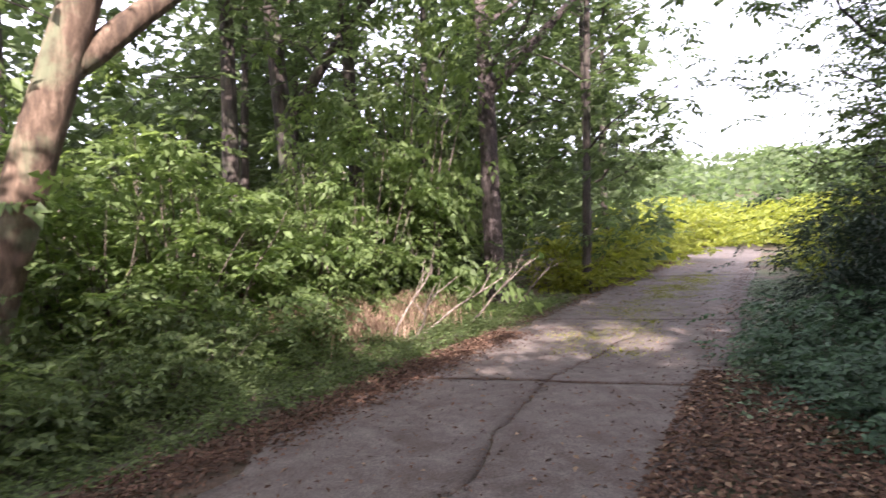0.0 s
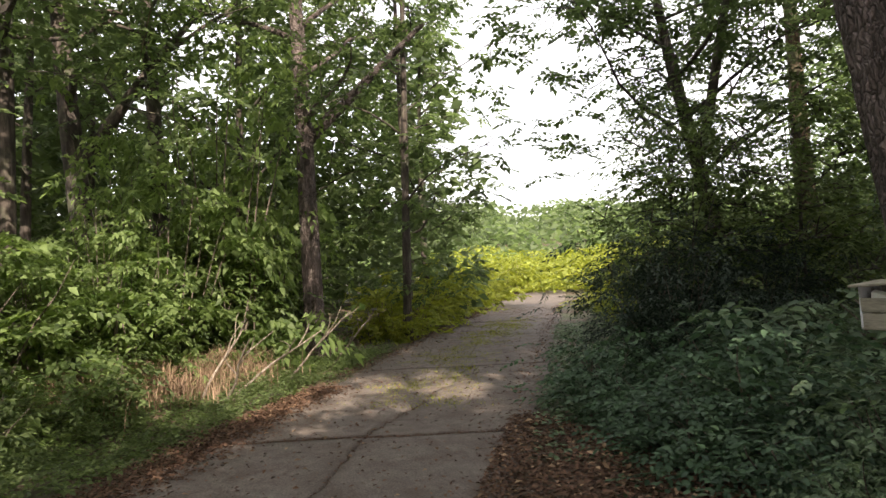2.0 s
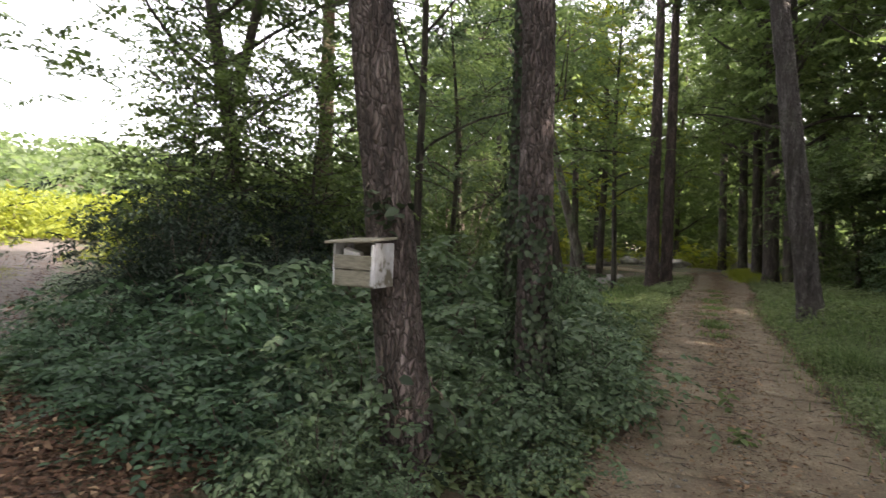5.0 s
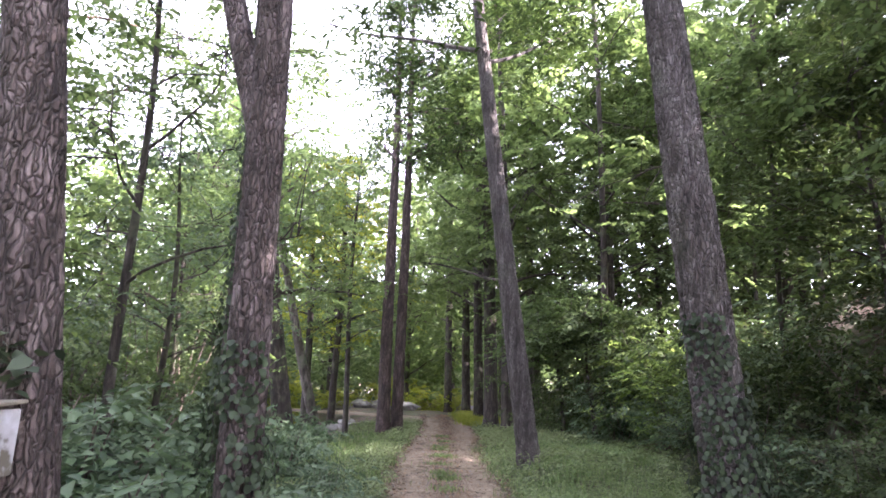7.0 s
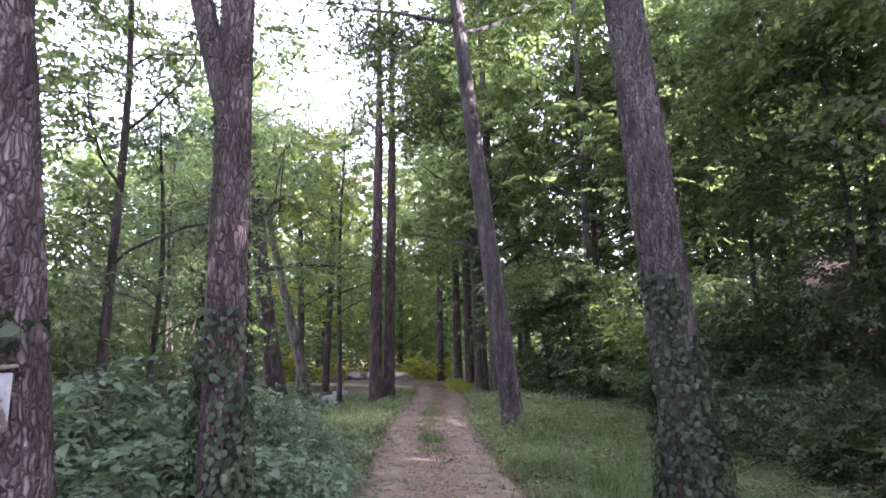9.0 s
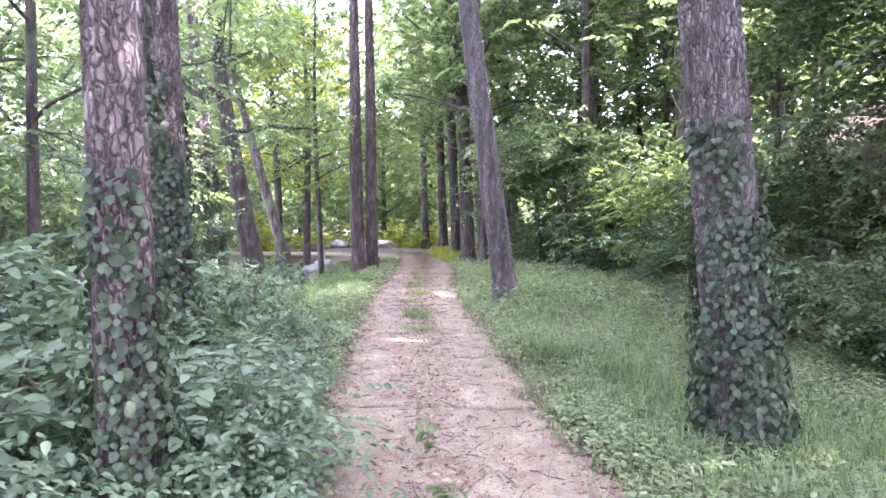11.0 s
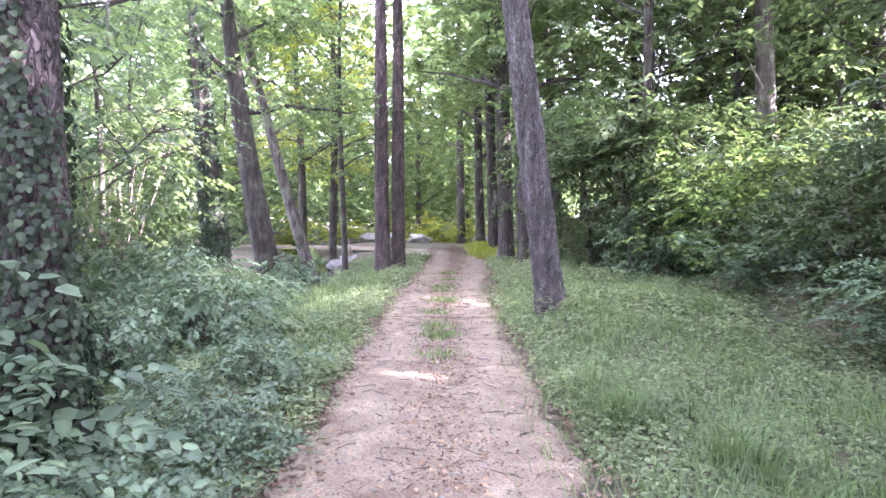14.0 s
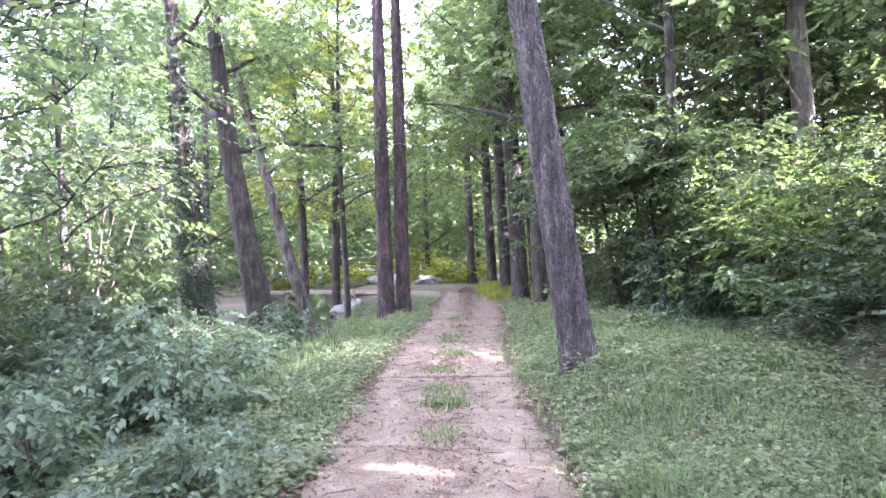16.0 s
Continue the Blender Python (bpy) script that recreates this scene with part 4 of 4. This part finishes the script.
cover("ground_cover", "low weeds and grass bordering the track", (0.9, 1.0, 5.6, 9.5), 1700, 0.052, 0.2, LEAF_HERB, lambda x, y: off_path(x, y), 301)
cover("ground_cover", "low weeds and grass bordering the track", (0.9, 9.5, 6.5, 24), 800, 0.08, 0.27, LEAF_HERB, lambda x, y: off_path(x, y), 305, broad=False)
cover("ground_cover", "green weeds along the edge of the lane", (-13, -6, -3.5, 4.5), 1300, 0.06, 0.34, LEAF_MID,
      lambda x, y: sstep(1.55, 1.9, -road_coords(x, y)[1]) * (1 - sstep(3.4, 4.6, -road_coords(x, y)[1])), 302, broad=False)
cover("bank_weeds", "tangled light green weeds at the foot of the bank", (-14, -4, -7, 4), 560, 0.07, 0.55, LEAF_LIT,
      lambda x, y: sstep(2.7, 3.3, -road_coords(x, y)[1] + 0.4 * wave(x, y, 1.5)) * (1 - sstep(4.6, 5.4, -road_coords(x, y)[1])), 306, broad=False)
cover("ground_cover", "green weeds between lane and track", (-14, 1.5, -2.5, 14), 260, 0.08, 0.3, LEAF_COOL,
      lambda x, y: sstep(1.6, 1.9, road_coords(x, y)[1]) * off_path(x, y) * litter_patch(x, y), 303, broad=False)


# ---- nesting box on the pine ----
WOOD_PALE, nt_, b_ = material("weathered_board", 0.85)
n_ = noise_tex(nt_, 14, 7, 0.65, (1, 1, 5))
nt_.links.new(ramp(nt_, n_.outputs[0], [(0.3, (0.13, 0.12, 0.09)), (0.55, (0.25, 0.235, 0.185)), (0.75, (0.33, 0.31, 0.26))]), b_.inputs["Base Color"])
bump(nt_, b_, n_.outputs[0], 0.4, 0.004)
PAINT_WHITE, nt_, b_ = material("flaking_white_paint", 0.7)
n_ = noise_tex(nt_, 9, 6, 0.6)
nt_.links.new(ramp(nt_, n_.outputs[0], [(0.40, (0.14, 0.13, 0.10)), (0.48, (0.42, 0.43, 0.45)), (0.72, (0.62, 0.64, 0.68))]), b_.inputs["Base Color"])
PAPER, nt_, b_ = material("white_paper", 0.7)
b_.inputs["Base Color"].default_value = (0.75, 0.75, 0.72, 1)


def board(name, w, d, h, m, mat, parent, label="", bevel=0.004):
    bm = bmesh.new()
    bmesh.ops.create_cube(bm, size=1.0)
    bmesh.ops.scale(bm, vec=(w, d, h), verts=bm.verts)
    bmesh.ops.bevel(bm, geom=bm.edges[:], offset=bevel, segments=1, affect="EDGES")
    bmesh.ops.transform(bm, matrix=m, verts=bm.verts)
    return part(name, bm, mat, parent, label)


box = thing("wooden_post_box", "weathered wooden box with a letter slot fixed to a pine", "post box", -1.84, 2.23, 1.10)
box.rotation_euler = (0, 0, radians(-6))
W_, D_, H_ = 0.28, 0.19, 0.25
board("back_panel", W_, 0.014, H_, pose(0, D_ / 2, H_ / 2), WOOD_PALE, box)
board("side_panel", 0.014, D_, H_, pose(W_ / 2, 0, H_ / 2), PAINT_WHITE, box, "flaking white painted side")
board("side_panel", 0.014, D_, H_, pose(-W_ / 2, 0, H_ / 2), PAINT_WHITE, box, "flaking white painted side")
board("floor_panel", W_, D_, 0.014, pose(0, 0, 0.007), WOOD_PALE, box)
board("front_board", W_ - 0.018, 0.014, 0.085, pose(0, -D_ / 2 + 0.004, 0.05), WOOD_PALE, box)
board("front_board", W_ - 0.018, 0.014, 0.08, pose(0, -D_ / 2 - 0.006, 0.138, 3, 0, 0), WOOD_PALE, box)
board("roof", W_ + 0.05, D_ + 0.07, 0.016, pose(-0.005, -0.02, H_ + 0.012, 4, -3, 0), WOOD_PALE, box, "warped grey roof board")
board("paper", 0.11, 0.04, 0.05, pose(-0.05, -0.03, 0.18, 20, 15, 10), PAPER, box, "crumpled white paper")
board("batten", 0.018, 0.016, H_ - 0.02, pose(W_ / 2 - 0.012, -D_ / 2 - 0.004, H_ / 2), PAINT_WHITE, box)


# ---- leaf litter, twigs, moss and grass ----
def litter(name, label, n, pick, size, leaf, seed, lift=0.022):
    rng = np.random.default_rng(seed)
    x, y = pick(rng, n)
    p = np.stack([x, y, np.maximum(land(x, y), 0.0) + lift + rng.uniform(0, 0.012, len(x))], 1)
    ob = part_np(name, *leaves(rng, p, size, 0.3, 0.55, droop=-0.05), leaf)
    return tagged(ob, label, "leaf litter", kind="stuff")


def on_path(rng, n):
    y = rng.uniform(2.0, 30, n) ** 1.0
    k = rng.uniform(0, 1, n)
    edge = np.where(rng.uniform(0, 1, n) < 0.5, -1, 1) * rng.normal(0.86, 0.12, n)
    off = np.where(k < 0.45, rng.normal(0, 0.22, n), np.where(k < 0.75, edge, rng.uniform(-0.95, 0.95, n)))
    return path_mid(y) + off, y


def on_patch(rng, n):
    x, y = rng.uniform(-5.6, -0.9, n), rng.uniform(-0.8, 2.5, n)
    a, c = road_coords(x, y)
    k = (c > 1.45) & (c < 3.1 + 0.5 * wave(x, y, 2.0)) & (y < 2.4)
    return x[k], y[k]


def on_lane(rng, n):
    a = rng.uniform(-5, 22, n)
    k = rng.uniform(0, 1, n)
    c = np.where(k < 0.45, rng.normal(-1.55, 0.16, n), np.where(k < 0.6, rng.normal(1.5, 0.12, n), rng.uniform(-1.5, 1.5, n)))
    return RO[0] + RD[0] * a + RN[0] * c, RO[1] + RD[1] * a + RN[1] * c


LEAF_BROWN = leaf_material("leaf_brown", (0.055, 0.03, 0.022), (0.14, 0.08, 0.055), (1.1, 1.0, 0.9), 0.85, 0.1)
litter("leaf_litter", "dry tan leaves scattered along the track", 4200, on_path, 0.05, LEAF_DRY, 400)
litter("leaf_litter", "broken brown leaf crumbs on the track", 26000, on_path, 0.022, LEAF_BROWN, 401)
litter("leaf_litter", "thick dark brown leaf litter between lane and wood", 26000, on_patch, 0.05, LEAF_BROWN, 402)
litter("leaf_litter", "pale dry leaves on the litter patch", 1300, on_patch, 0.06, LEAF_DRY, 403, 0.035)
litter("leaf_litter", "brown leaves along the edges of the lane", 9000, on_lane, 0.042, LEAF_BROWN, 404, 0.03)
litter("leaf_litter", "a few pale leaves on the lane", 700, on_lane, 0.055, LEAF_DRY, 405, 0.03)


def beside_lane(rng, n):
    return lane_place(rng.uniform(-4.5, 3, n), rng.normal(-1.42, 0.2, n))


litter("leaf_litter", "dark leaf mould on the soil strip beside the lane", 9000, beside_lane, 0.045, LEAF_BROWN, 407)


def grass(name, label, spots, n, tall, leaf, seed, width=0.006, scatter=0.1, bows=(0.2, 0.8)):
    """Bent grass blades, two quads each, in tufts round the spots."""
    rng = np.random.default_rng(seed)
    spots = np.asarray(spots, float)
    c = spots[rng.integers(0, len(spots), n)]
    xy = c + rng.normal(0, scatter, (n, 2))
    z = np.maximum(land(xy[:, 0], xy[:, 1]), 0.0)
    a = rng.uniform(0, 2 * np.pi, n)
    out = np.stack([np.cos(a), np.sin(a), 0 * a], 1)
    side = np.stack([-np.sin(a), np.cos(a), 0 * a], 1)
    h = tall * rng.uniform(0.45, 1.1, n)[:, None]
    up = np.array([0, 0, 1.0])
    b = np.concatenate([xy, z[:, None]], 1)
    bow = rng.uniform(*bows, n)[:, None]
    m1 = b + up * h * 0.55 + out * h * bow * 0.25
    tip = b + up * h * (1.0 - 0.3 * bow) + out * h * bow * 0.9
    w = width * (0.7 + 0.6 * rng.uniform(0, 1, n))[:, None]
    v = np.stack([b - side * w, b + side * w, m1 + side * w * 0.8, m1 - side * w * 0.8, tip + side * w * 0.15, tip - side * w * 0.15], 1)
    i = np.arange(n)[:, None] * 6
    f = np.concatenate([i + [0, 1, 2, 3], i + [3, 2, 4, 5]], 1).reshape(-1, 4)
    ob = part_np(name, v.reshape(-1, 3), f, leaf)
    return tagged(ob, label, "grass", kind="stuff")


r4 = np.random.default_rng(4)
right = np.stack([r4.uniform(1.2, 3.6, 420), r4.uniform(3.5, 15, 420)], 1)
grass("grass", "green grass on the verge of the track", right, 22000, 0.2, GRASS, 410, 0.0035, 0.2, (0.5, 1.3))
grass("grass", "green grass on the verge of the track", np.stack([r4.uniform(-2.2, -0.75, 260), r4.uniform(3.5, 18, 260)], 1), 6000, 0.15, GRASS, 411, 0.005, 0.14)
for k, (x, y, n) in enumerate([(1.5, 7.1, 220), (1.95, 6.4, 190), (1.45, 7.7, 130)]):
    tuft = thing("grass_tuft", "long arching grass tuft beside the track", "grass", x, y, float(land(x, y)), "grass tufts")
    blade_mass = grass("grass_mass", "", [(x, y), (x + 0.12, y + 0.1)], n, 0.42, GRASS, 412 + 20 * k, 0.0045, 0.09, (0.5, 1.1))
    blade_mass.parent = tuft
    blade_mass.matrix_parent_inverse = Matrix.Translation(tuft.location).inverted()
    for key in ("label", "category"):
        if key in blade_mass:
            del blade_mass[key]
strip = [(float(path_mid(np.array(y))) - 0.05 + 0.05 * math.sin(y * 2), y) for y in (9.2, 10.2, 10.35, 10.9, 12.0, 13.2, 13.4, 14.6, 15.2, 16.5, 18.0)]
grass("grass", "small green tufts growing along the middle of the track", strip, 1600, 0.1, GRASS, 413, 0.006, 0.13)
verge = np.stack([r4.uniform(1.35, 2.6, 160), r4.uniform(23, 31, 160)], 1)
grass("grass", "bright yellow-green grass on the verge by the bend", verge, 9000, 0.3, LEAF_SUN_YELLOW, 417, 0.008, 0.2)
MOSS_GRASS = leaf_material("moss_grass", (0.14, 0.16, 0.03), (0.26, 0.27, 0.05), (1.5, 1.5, 0.5), 0.7, 0.3)
lane_mid = [(RO[0] + RD[0] * a + RN[0] * c, RO[1] + RD[1] * a + RN[1] * c) for a, c in zip(r4.uniform(1.5, 16, 300), r4.normal(0.1, 0.38, 300))]
grass("grass", "thin yellow-green moss and grass along the middle of the lane", lane_mid, 15000, 0.04, MOSS_GRASS, 414, 0.007, 0.12)
DRY = leaf_material("dry_grass", (0.16, 0.10, 0.07), (0.30, 0.21, 0.15), (1.2, 1.1, 0.9), 0.8, 0.2)
dry = np.stack([r4.uniform(-11.5, -8.6, 90), r4.uniform(-2.5, 0.9, 90)], 1)
dry = dry[-road_coords(dry[:, 0], dry[:, 1])[1] > 3.0]
grass("dry_grass", "pinkish dead grass stalks under the bank shrubs", dry, 5600, 0.5, DRY, 415, 0.006, 0.32)


def sapling(x, y, h, leaf, seed, label):
    rng = np.random.default_rng(seed)
    root = thing("weed_plant", label, "plant", x, y, float(max(land(x, y), 0.01)))
    p = np.array([[0, 0, -0.02], [0.01, 0.01, h * 0.5], [0.02, -0.01, h]])
    part_np("stem", *tube(p, [0.004, 0.003, 0.002], 5), TWIG, root, smooth=True)
    n = 26
    pos = np.stack([rng.normal(0, 0.04, n), rng.normal(0, 0.04, n), rng.uniform(0.1, 1.0, n) * h], 1)
    part_np("foliage", *leaves(rng, pos, 0.07, 0.4, 0.55, broad=True), leaf, root, kind="stuff")


sapling(0.20, 4.75, 0.2, LEAF_LIGHT, 1, "small green weed growing through the track")
sapling(0.12, 10.25, 0.12, LEAF_LIGHT, 2, "small green weed growing through the track")
sapling(0.28, 3.9, 0.12, LEAF_LIGHT, 3, "small green weed growing through the track")


# ---- dead wood, stones and the stream ----
BLEACHED = bark_material("bleached_wood", (0.22, 0.18, 0.145), (0.42, 0.36, 0.30), 20.0)
STONE, nt_, b_ = material("pale_stone", 0.9)
n_ = noise_tex(nt_, 5, 8, 0.65)
nt_.links.new(ramp(nt_, n_.outputs[0], [(0.3, (0.12, 0.115, 0.10)), (0.6, (0.26, 0.25, 0.23)), (0.8, (0.34, 0.33, 0.31))]), b_.inputs["Base Color"])
bump(nt_, b_, n_.outputs[0], 0.6, 0.03)


def dead_branch(x, y, z, heading, length, rise, r, seed, label, kids=3):
    rng = np.random.default_rng(seed)
    root = thing("dead_branch", label, "branch", x, y, z)
    p = limb_line(rng, (0, 0, 0), heading, length, rise, 8, 0.12)
    part_np("stem", *tube(p, np.linspace(r, r * 0.35, 8), 7), BLEACHED, root, smooth=True)
    for k in range(kids):
        q = limb_line(rng, p[3 + k], heading + rng.uniform(-1.2, 1.2), length * 0.4, rise + rng.uniform(-0.3, 0.5), 6, 0.25)
        part_np("side_branch", *tube(q, np.linspace(r * 0.5, r * 0.15, 6), 5), BLEACHED, root, smooth=True)


for k, (x, y, hd, ln, rs_) in enumerate([(-9.3, -0.5, 2.4, 1.6, 1.2), (-9.5, 0.0, 1.2, 1.5, 0.8), (-9.2, -0.2, 0.4, 1.3, 1.0), (-10.2, 0.9, 1.0, 1.6, 0.9), (-11.2, 1.9, 0.8, 1.4, 0.9)]):
    dead_branch(x, y, float(land(x, y)), hd, ln, rs_, 0.022, 500 + k, "bleached dead branch tangled in the bank shrubs")
dead_branch(-2.9, 18.2, float(land(-2.9, 18.2)), 2.6, 1.2, 0.9, 0.035, 510, "pale fallen stick leaning over the stream bank", 0)
dead_branch(-2.7, 18.4, float(land(-2.7, 18.4)), 0.8, 0.9, 1.0, 0.03, 511, "pale fallen stick leaning over the stream bank", 0)
dead_branch(-3.1, 24.8, -0.55, 1.9, 1.1, 1.5, 0.05, 512, "white bleached branch standing in the stream", 2)
dead_branch(6.55, 15.7, 4.0, 2.0, 0.9, 1.6, 0.03, 513, "broken white branch hanging on the slope", 0)


def boulder(x, y, r, seed, label, squash=0.7):
    rng = np.random.default_rng(seed)
    bm = bmesh.new()
    bmesh.ops.create_icosphere(bm, subdivisions=3, radius=r)
    off = rng.uniform(-9, 9, 3)
    for v in bm.verts:
        k = 1 + 0.35 * noise.noise(v.co * (1.3 / r) + Vector(off)) + 0.12 * noise.noise(v.co * (4 / r) + Vector(off))
        v.co = Vector((v.co.x * k * 1.2, v.co.y * k, v.co.z * k * squash))
    me = bpy.data.meshes.new("boulder")
    bm.to_mesh(me)
    bm.free()
    me.materials.append(STONE)
    ob = new("boulder", me)
    ob.location = (x, y, float(land(x, y)) + r * squash * 0.35)
    tagged(ob, label, "stone")


for k, (x, y, r) in enumerate([(-3.3, 25.6, 0.32), (-3.9, 26.6, 0.3), (-2.6, 34.0, 0.45), (-3.6, 34.4, 0.5), (-1.2, 34.2, 0.5), (-4.6, 34.0, 0.45), (1.9, 33.2, 0.5), (-2.9, 24.0, 0.3)]):
    boulder(x, y, r, 600 + k, "pale weathered boulder by the stream" if y < 30 else "pale boulder beside the bend of the track")
WATER, nt_, b_ = material("stream_water", 0.08)
b_.inputs["Base Color"].default_value = (0.02, 0.022, 0.018, 1)
n_ = noise_tex(nt_, 4, 4)
bump(nt_, b_, n_.outputs[0], 0.3, 0.02)
wy = np.linspace(14, 44, 40)
wx = -4.2 - 0.25 * (wy - 24)
wv = np.concatenate([np.stack([wx - 1.1, wy, 0 * wy - 0.72], 1), np.stack([wx + 1.1, wy, 0 * wy - 0.72], 1)])
wf = np.stack([np.arange(39), np.arange(39) + 40, np.arange(39) + 41, np.arange(39) + 1], 1)
tagged(part_np("water", wv, wf, WATER), "dark shallow stream water in its gully", "water", kind="structure")


def shed(x, y, turn):
    root = thing("shed", "small pale walled shed with a dark roof behind the trees", "shed", x, y, float(land(x, y)))
    root.rotation_euler = (0, 0, radians(turn))
    board("wall", 4.2, 3.0, 2.5, pose(0, 0, 1.2), PAINT_WHITE, root, "", 0.02)
    for side in (-1, 1):
        board("roof_slope", 4.7, 1.85, 0.07, pose(0, side * 0.82, 2.75, -side * 18, 0, 0), BARK_DARK, root, "dark roof", 0.01)
    board("door", 0.85, 0.05, 1.95, pose(1.1, -1.51, 0.95), WOOD_PALE, root, "weathered board door", 0.01)


shed(-16.6, 40.0, 20)


def gravel(name, label, n, pick, size, mat, seed):
    """Small broken lumps, each an uneven eight-sided stone."""
    rng = np.random.default_rng(seed)
    x, y = pick(rng, n)
    n = len(x)
    s = size * rng.uniform(0.4, 1.5, n)
    base = np.array([[1, 0, 0], [0, 1, 0], [-1, 0, 0], [0, -1, 0], [0, 0, 1], [0, 0, -1]], float)
    v = base[None] * rng.uniform(0.6, 1.3, (n, 6, 1)) * s[:, None, None] * [1.2, 1.0, 0.55]
    a = rng.uniform(0, 6.28, n)
    co, si = np.cos(a)[:, None], np.sin(a)[:, None]
    v = np.stack([v[:, :, 0] * co - v[:, :, 1] * si, v[:, :, 0] * si + v[:, :, 1] * co, v[:, :, 2]], -1)
    v += np.stack([x, y, np.maximum(land(x, y), 0.0) + 0.018 + s * 0.15], 1)[:, None, :]
    tri = np.array([[0, 1, 4], [1, 2, 4], [2, 3, 4], [3, 0, 4], [1, 0, 5], [2, 1, 5], [3, 2, 5], [0, 3, 5]])
    f = (np.arange(n)[:, None, None] * 6 + tri[None]).reshape(-1, 3)
    return tagged(part_np(name, v.reshape(-1, 3), f, mat), label, "stones", kind="stuff")


def path_edges(rng, n):
    y = rng.uniform(2.5, 18, n)
    side = np.where(rng.uniform(0, 1, n) < 0.6, 1, -1)
    return path_mid(y) + side * rng.normal(0.9, 0.1, n), y


def path_all(rng, n):
    y = rng.uniform(2.5, 16, n)
    return path_mid(y) + rng.uniform(-0.85, 0.85, n), y


def lane_all(rng, n):
    a, c = rng.uniform(-4, 12, n), rng.uniform(-1.5, 1.5, n)
    return RO[0] + RD[0] * a + RN[0] * c, RO[1] + RD[1] * a + RN[1] * c


gravel("gravel", "broken crumbs of concrete along the edges of the track", 900, path_edges, 0.028, TRACK, 700)
gravel("gravel", "small loose stones lying on the track", 700, path_all, 0.012, STONE, 701)
gravel("gravel", "small loose stones lying on the lane", 500, lane_all, 0.014, CONCRETE, 702)


def sticks(name, label, n, pick, length, seed):
    rng = np.random.default_rng(seed)
    x, y = pick(rng, n)
    out = []
    for k in range(len(x)):
        h, ln = rng.uniform(0, 6.28), length * rng.uniform(0.4, 1.4)
        p = np.array([[0, 0, 0], [0.5, 0.06, 0.01], [1, 0, 0]]) * ln
        q = np.stack([p[:, 0] * math.cos(h) - p[:, 1] * math.sin(h), p[:, 0] * math.sin(h) + p[:, 1] * math.cos(h), p[:, 2]], 1)
        out.append(tube(q + [x[k], y[k], max(float(land(x[k], y[k])), 0.0) + 0.03], [0.004, 0.004, 0.002], 4))
    return tagged(part_np(name, *joined(out), TWIG), label, "twigs", kind="stuff")


sticks("fallen_sticks", "thin dry twigs lying on the track", 320, path_all, 0.16, 710)
sticks("fallen_sticks", "thin dry twigs lying on the leaf litter", 160, on_patch, 0.3, 711)


# ---- creepers ----
def creeper(name, label, strands, leaf, seed):
    """Thin hanging stems, with a few leaves where leaf is given."""
    rng = np.random.default_rng(seed)
    x, y, z = strands[0][0]
    root = thing(name, label, "vine", x, y, z)
    for top, end, r in strands:
        a, b = np.array(top) - [x, y, z], np.array(end) - [x, y, z]
        t = np.linspace(0, 1, 9)[:, None]
        p = a + (b - a) * t + np.cumsum(rng.normal(0, 0.03, (9, 3)), 0) * np.sin(t * np.pi)
        part_np("strand", *tube(p, np.linspace(r, r * 0.6, 9), 5), TWIG, root, smooth=True)
        if leaf:
            q = p[rng.integers(2, 9, 26)] + rng.normal(0, 0.05, (26, 3))
            part_np("foliage", *leaves(rng, q, 0.075, 0.5, 0.8, broad=True), leaf, root, kind="stuff")


r9 = np.random.default_rng(9)
creeper("hanging_vine", "pale bare vine stems hanging from the tall pine",
        [((-7.7 + r9.normal(0, 0.12), 10.6, 4.6 + r9.uniform(-0.6, 0.4)), (-7.25 + r9.normal(0, 0.22), 10.4 + r9.normal(0, 0.1), 1.3), 0.012) for _ in range(9)], None, 1)
creeper("hanging_vine", "pale bare vine stem beside the leaning oak", [((-8.0, 8.3, 3.9), (-7.8, 8.2, 1.6), 0.013), ((-7.9, 8.35, 3.4), (-7.7, 8.2, 1.5), 0.01)], None, 2)
creeper("ivy_sprig", "bright green ivy sprig clinging to the pine bark", [((-1.92, 2.36, 1.72), (-1.70, 2.33, 1.52), 0.006), ((-1.90, 2.35, 1.60), (-1.74, 2.33, 1.50), 0.006)], LEAF_IVY, 3)
creeper("ivy_sprig", "green ivy creeping round the foot of the pine", [((-1.74, 2.30, 0.75), (-1.60, 2.28, 0.1), 0.006), ((-1.45, 2.35, 0.6), (-1.42, 2.3, 0.05), 0.006)], LEAF_IVY, 4)


def in_joints(rng, n):
    t = rng.uniform(-1.6, 1.6, n)
    k = rng.uniform(0, 1, n) < 0.75
    a = np.where(k, 0.05 + 0.15 * t + jag(t, 4.0, 0.035) + rng.normal(0, 0.022, n), rng.uniform(-4, 2, n))
    c = np.where(k, t, crack(a, 0) + rng.normal(0, 0.02, n))
    return RO[0] + RD[0] * a + RN[0] * c, RO[1] + RD[1] * a + RN[1] * c


litter("leaf_litter", "dark leaf mould filling the cracks of the lane", 1500, in_joints, 0.028, LEAF_BROWN, 406, 0.008)
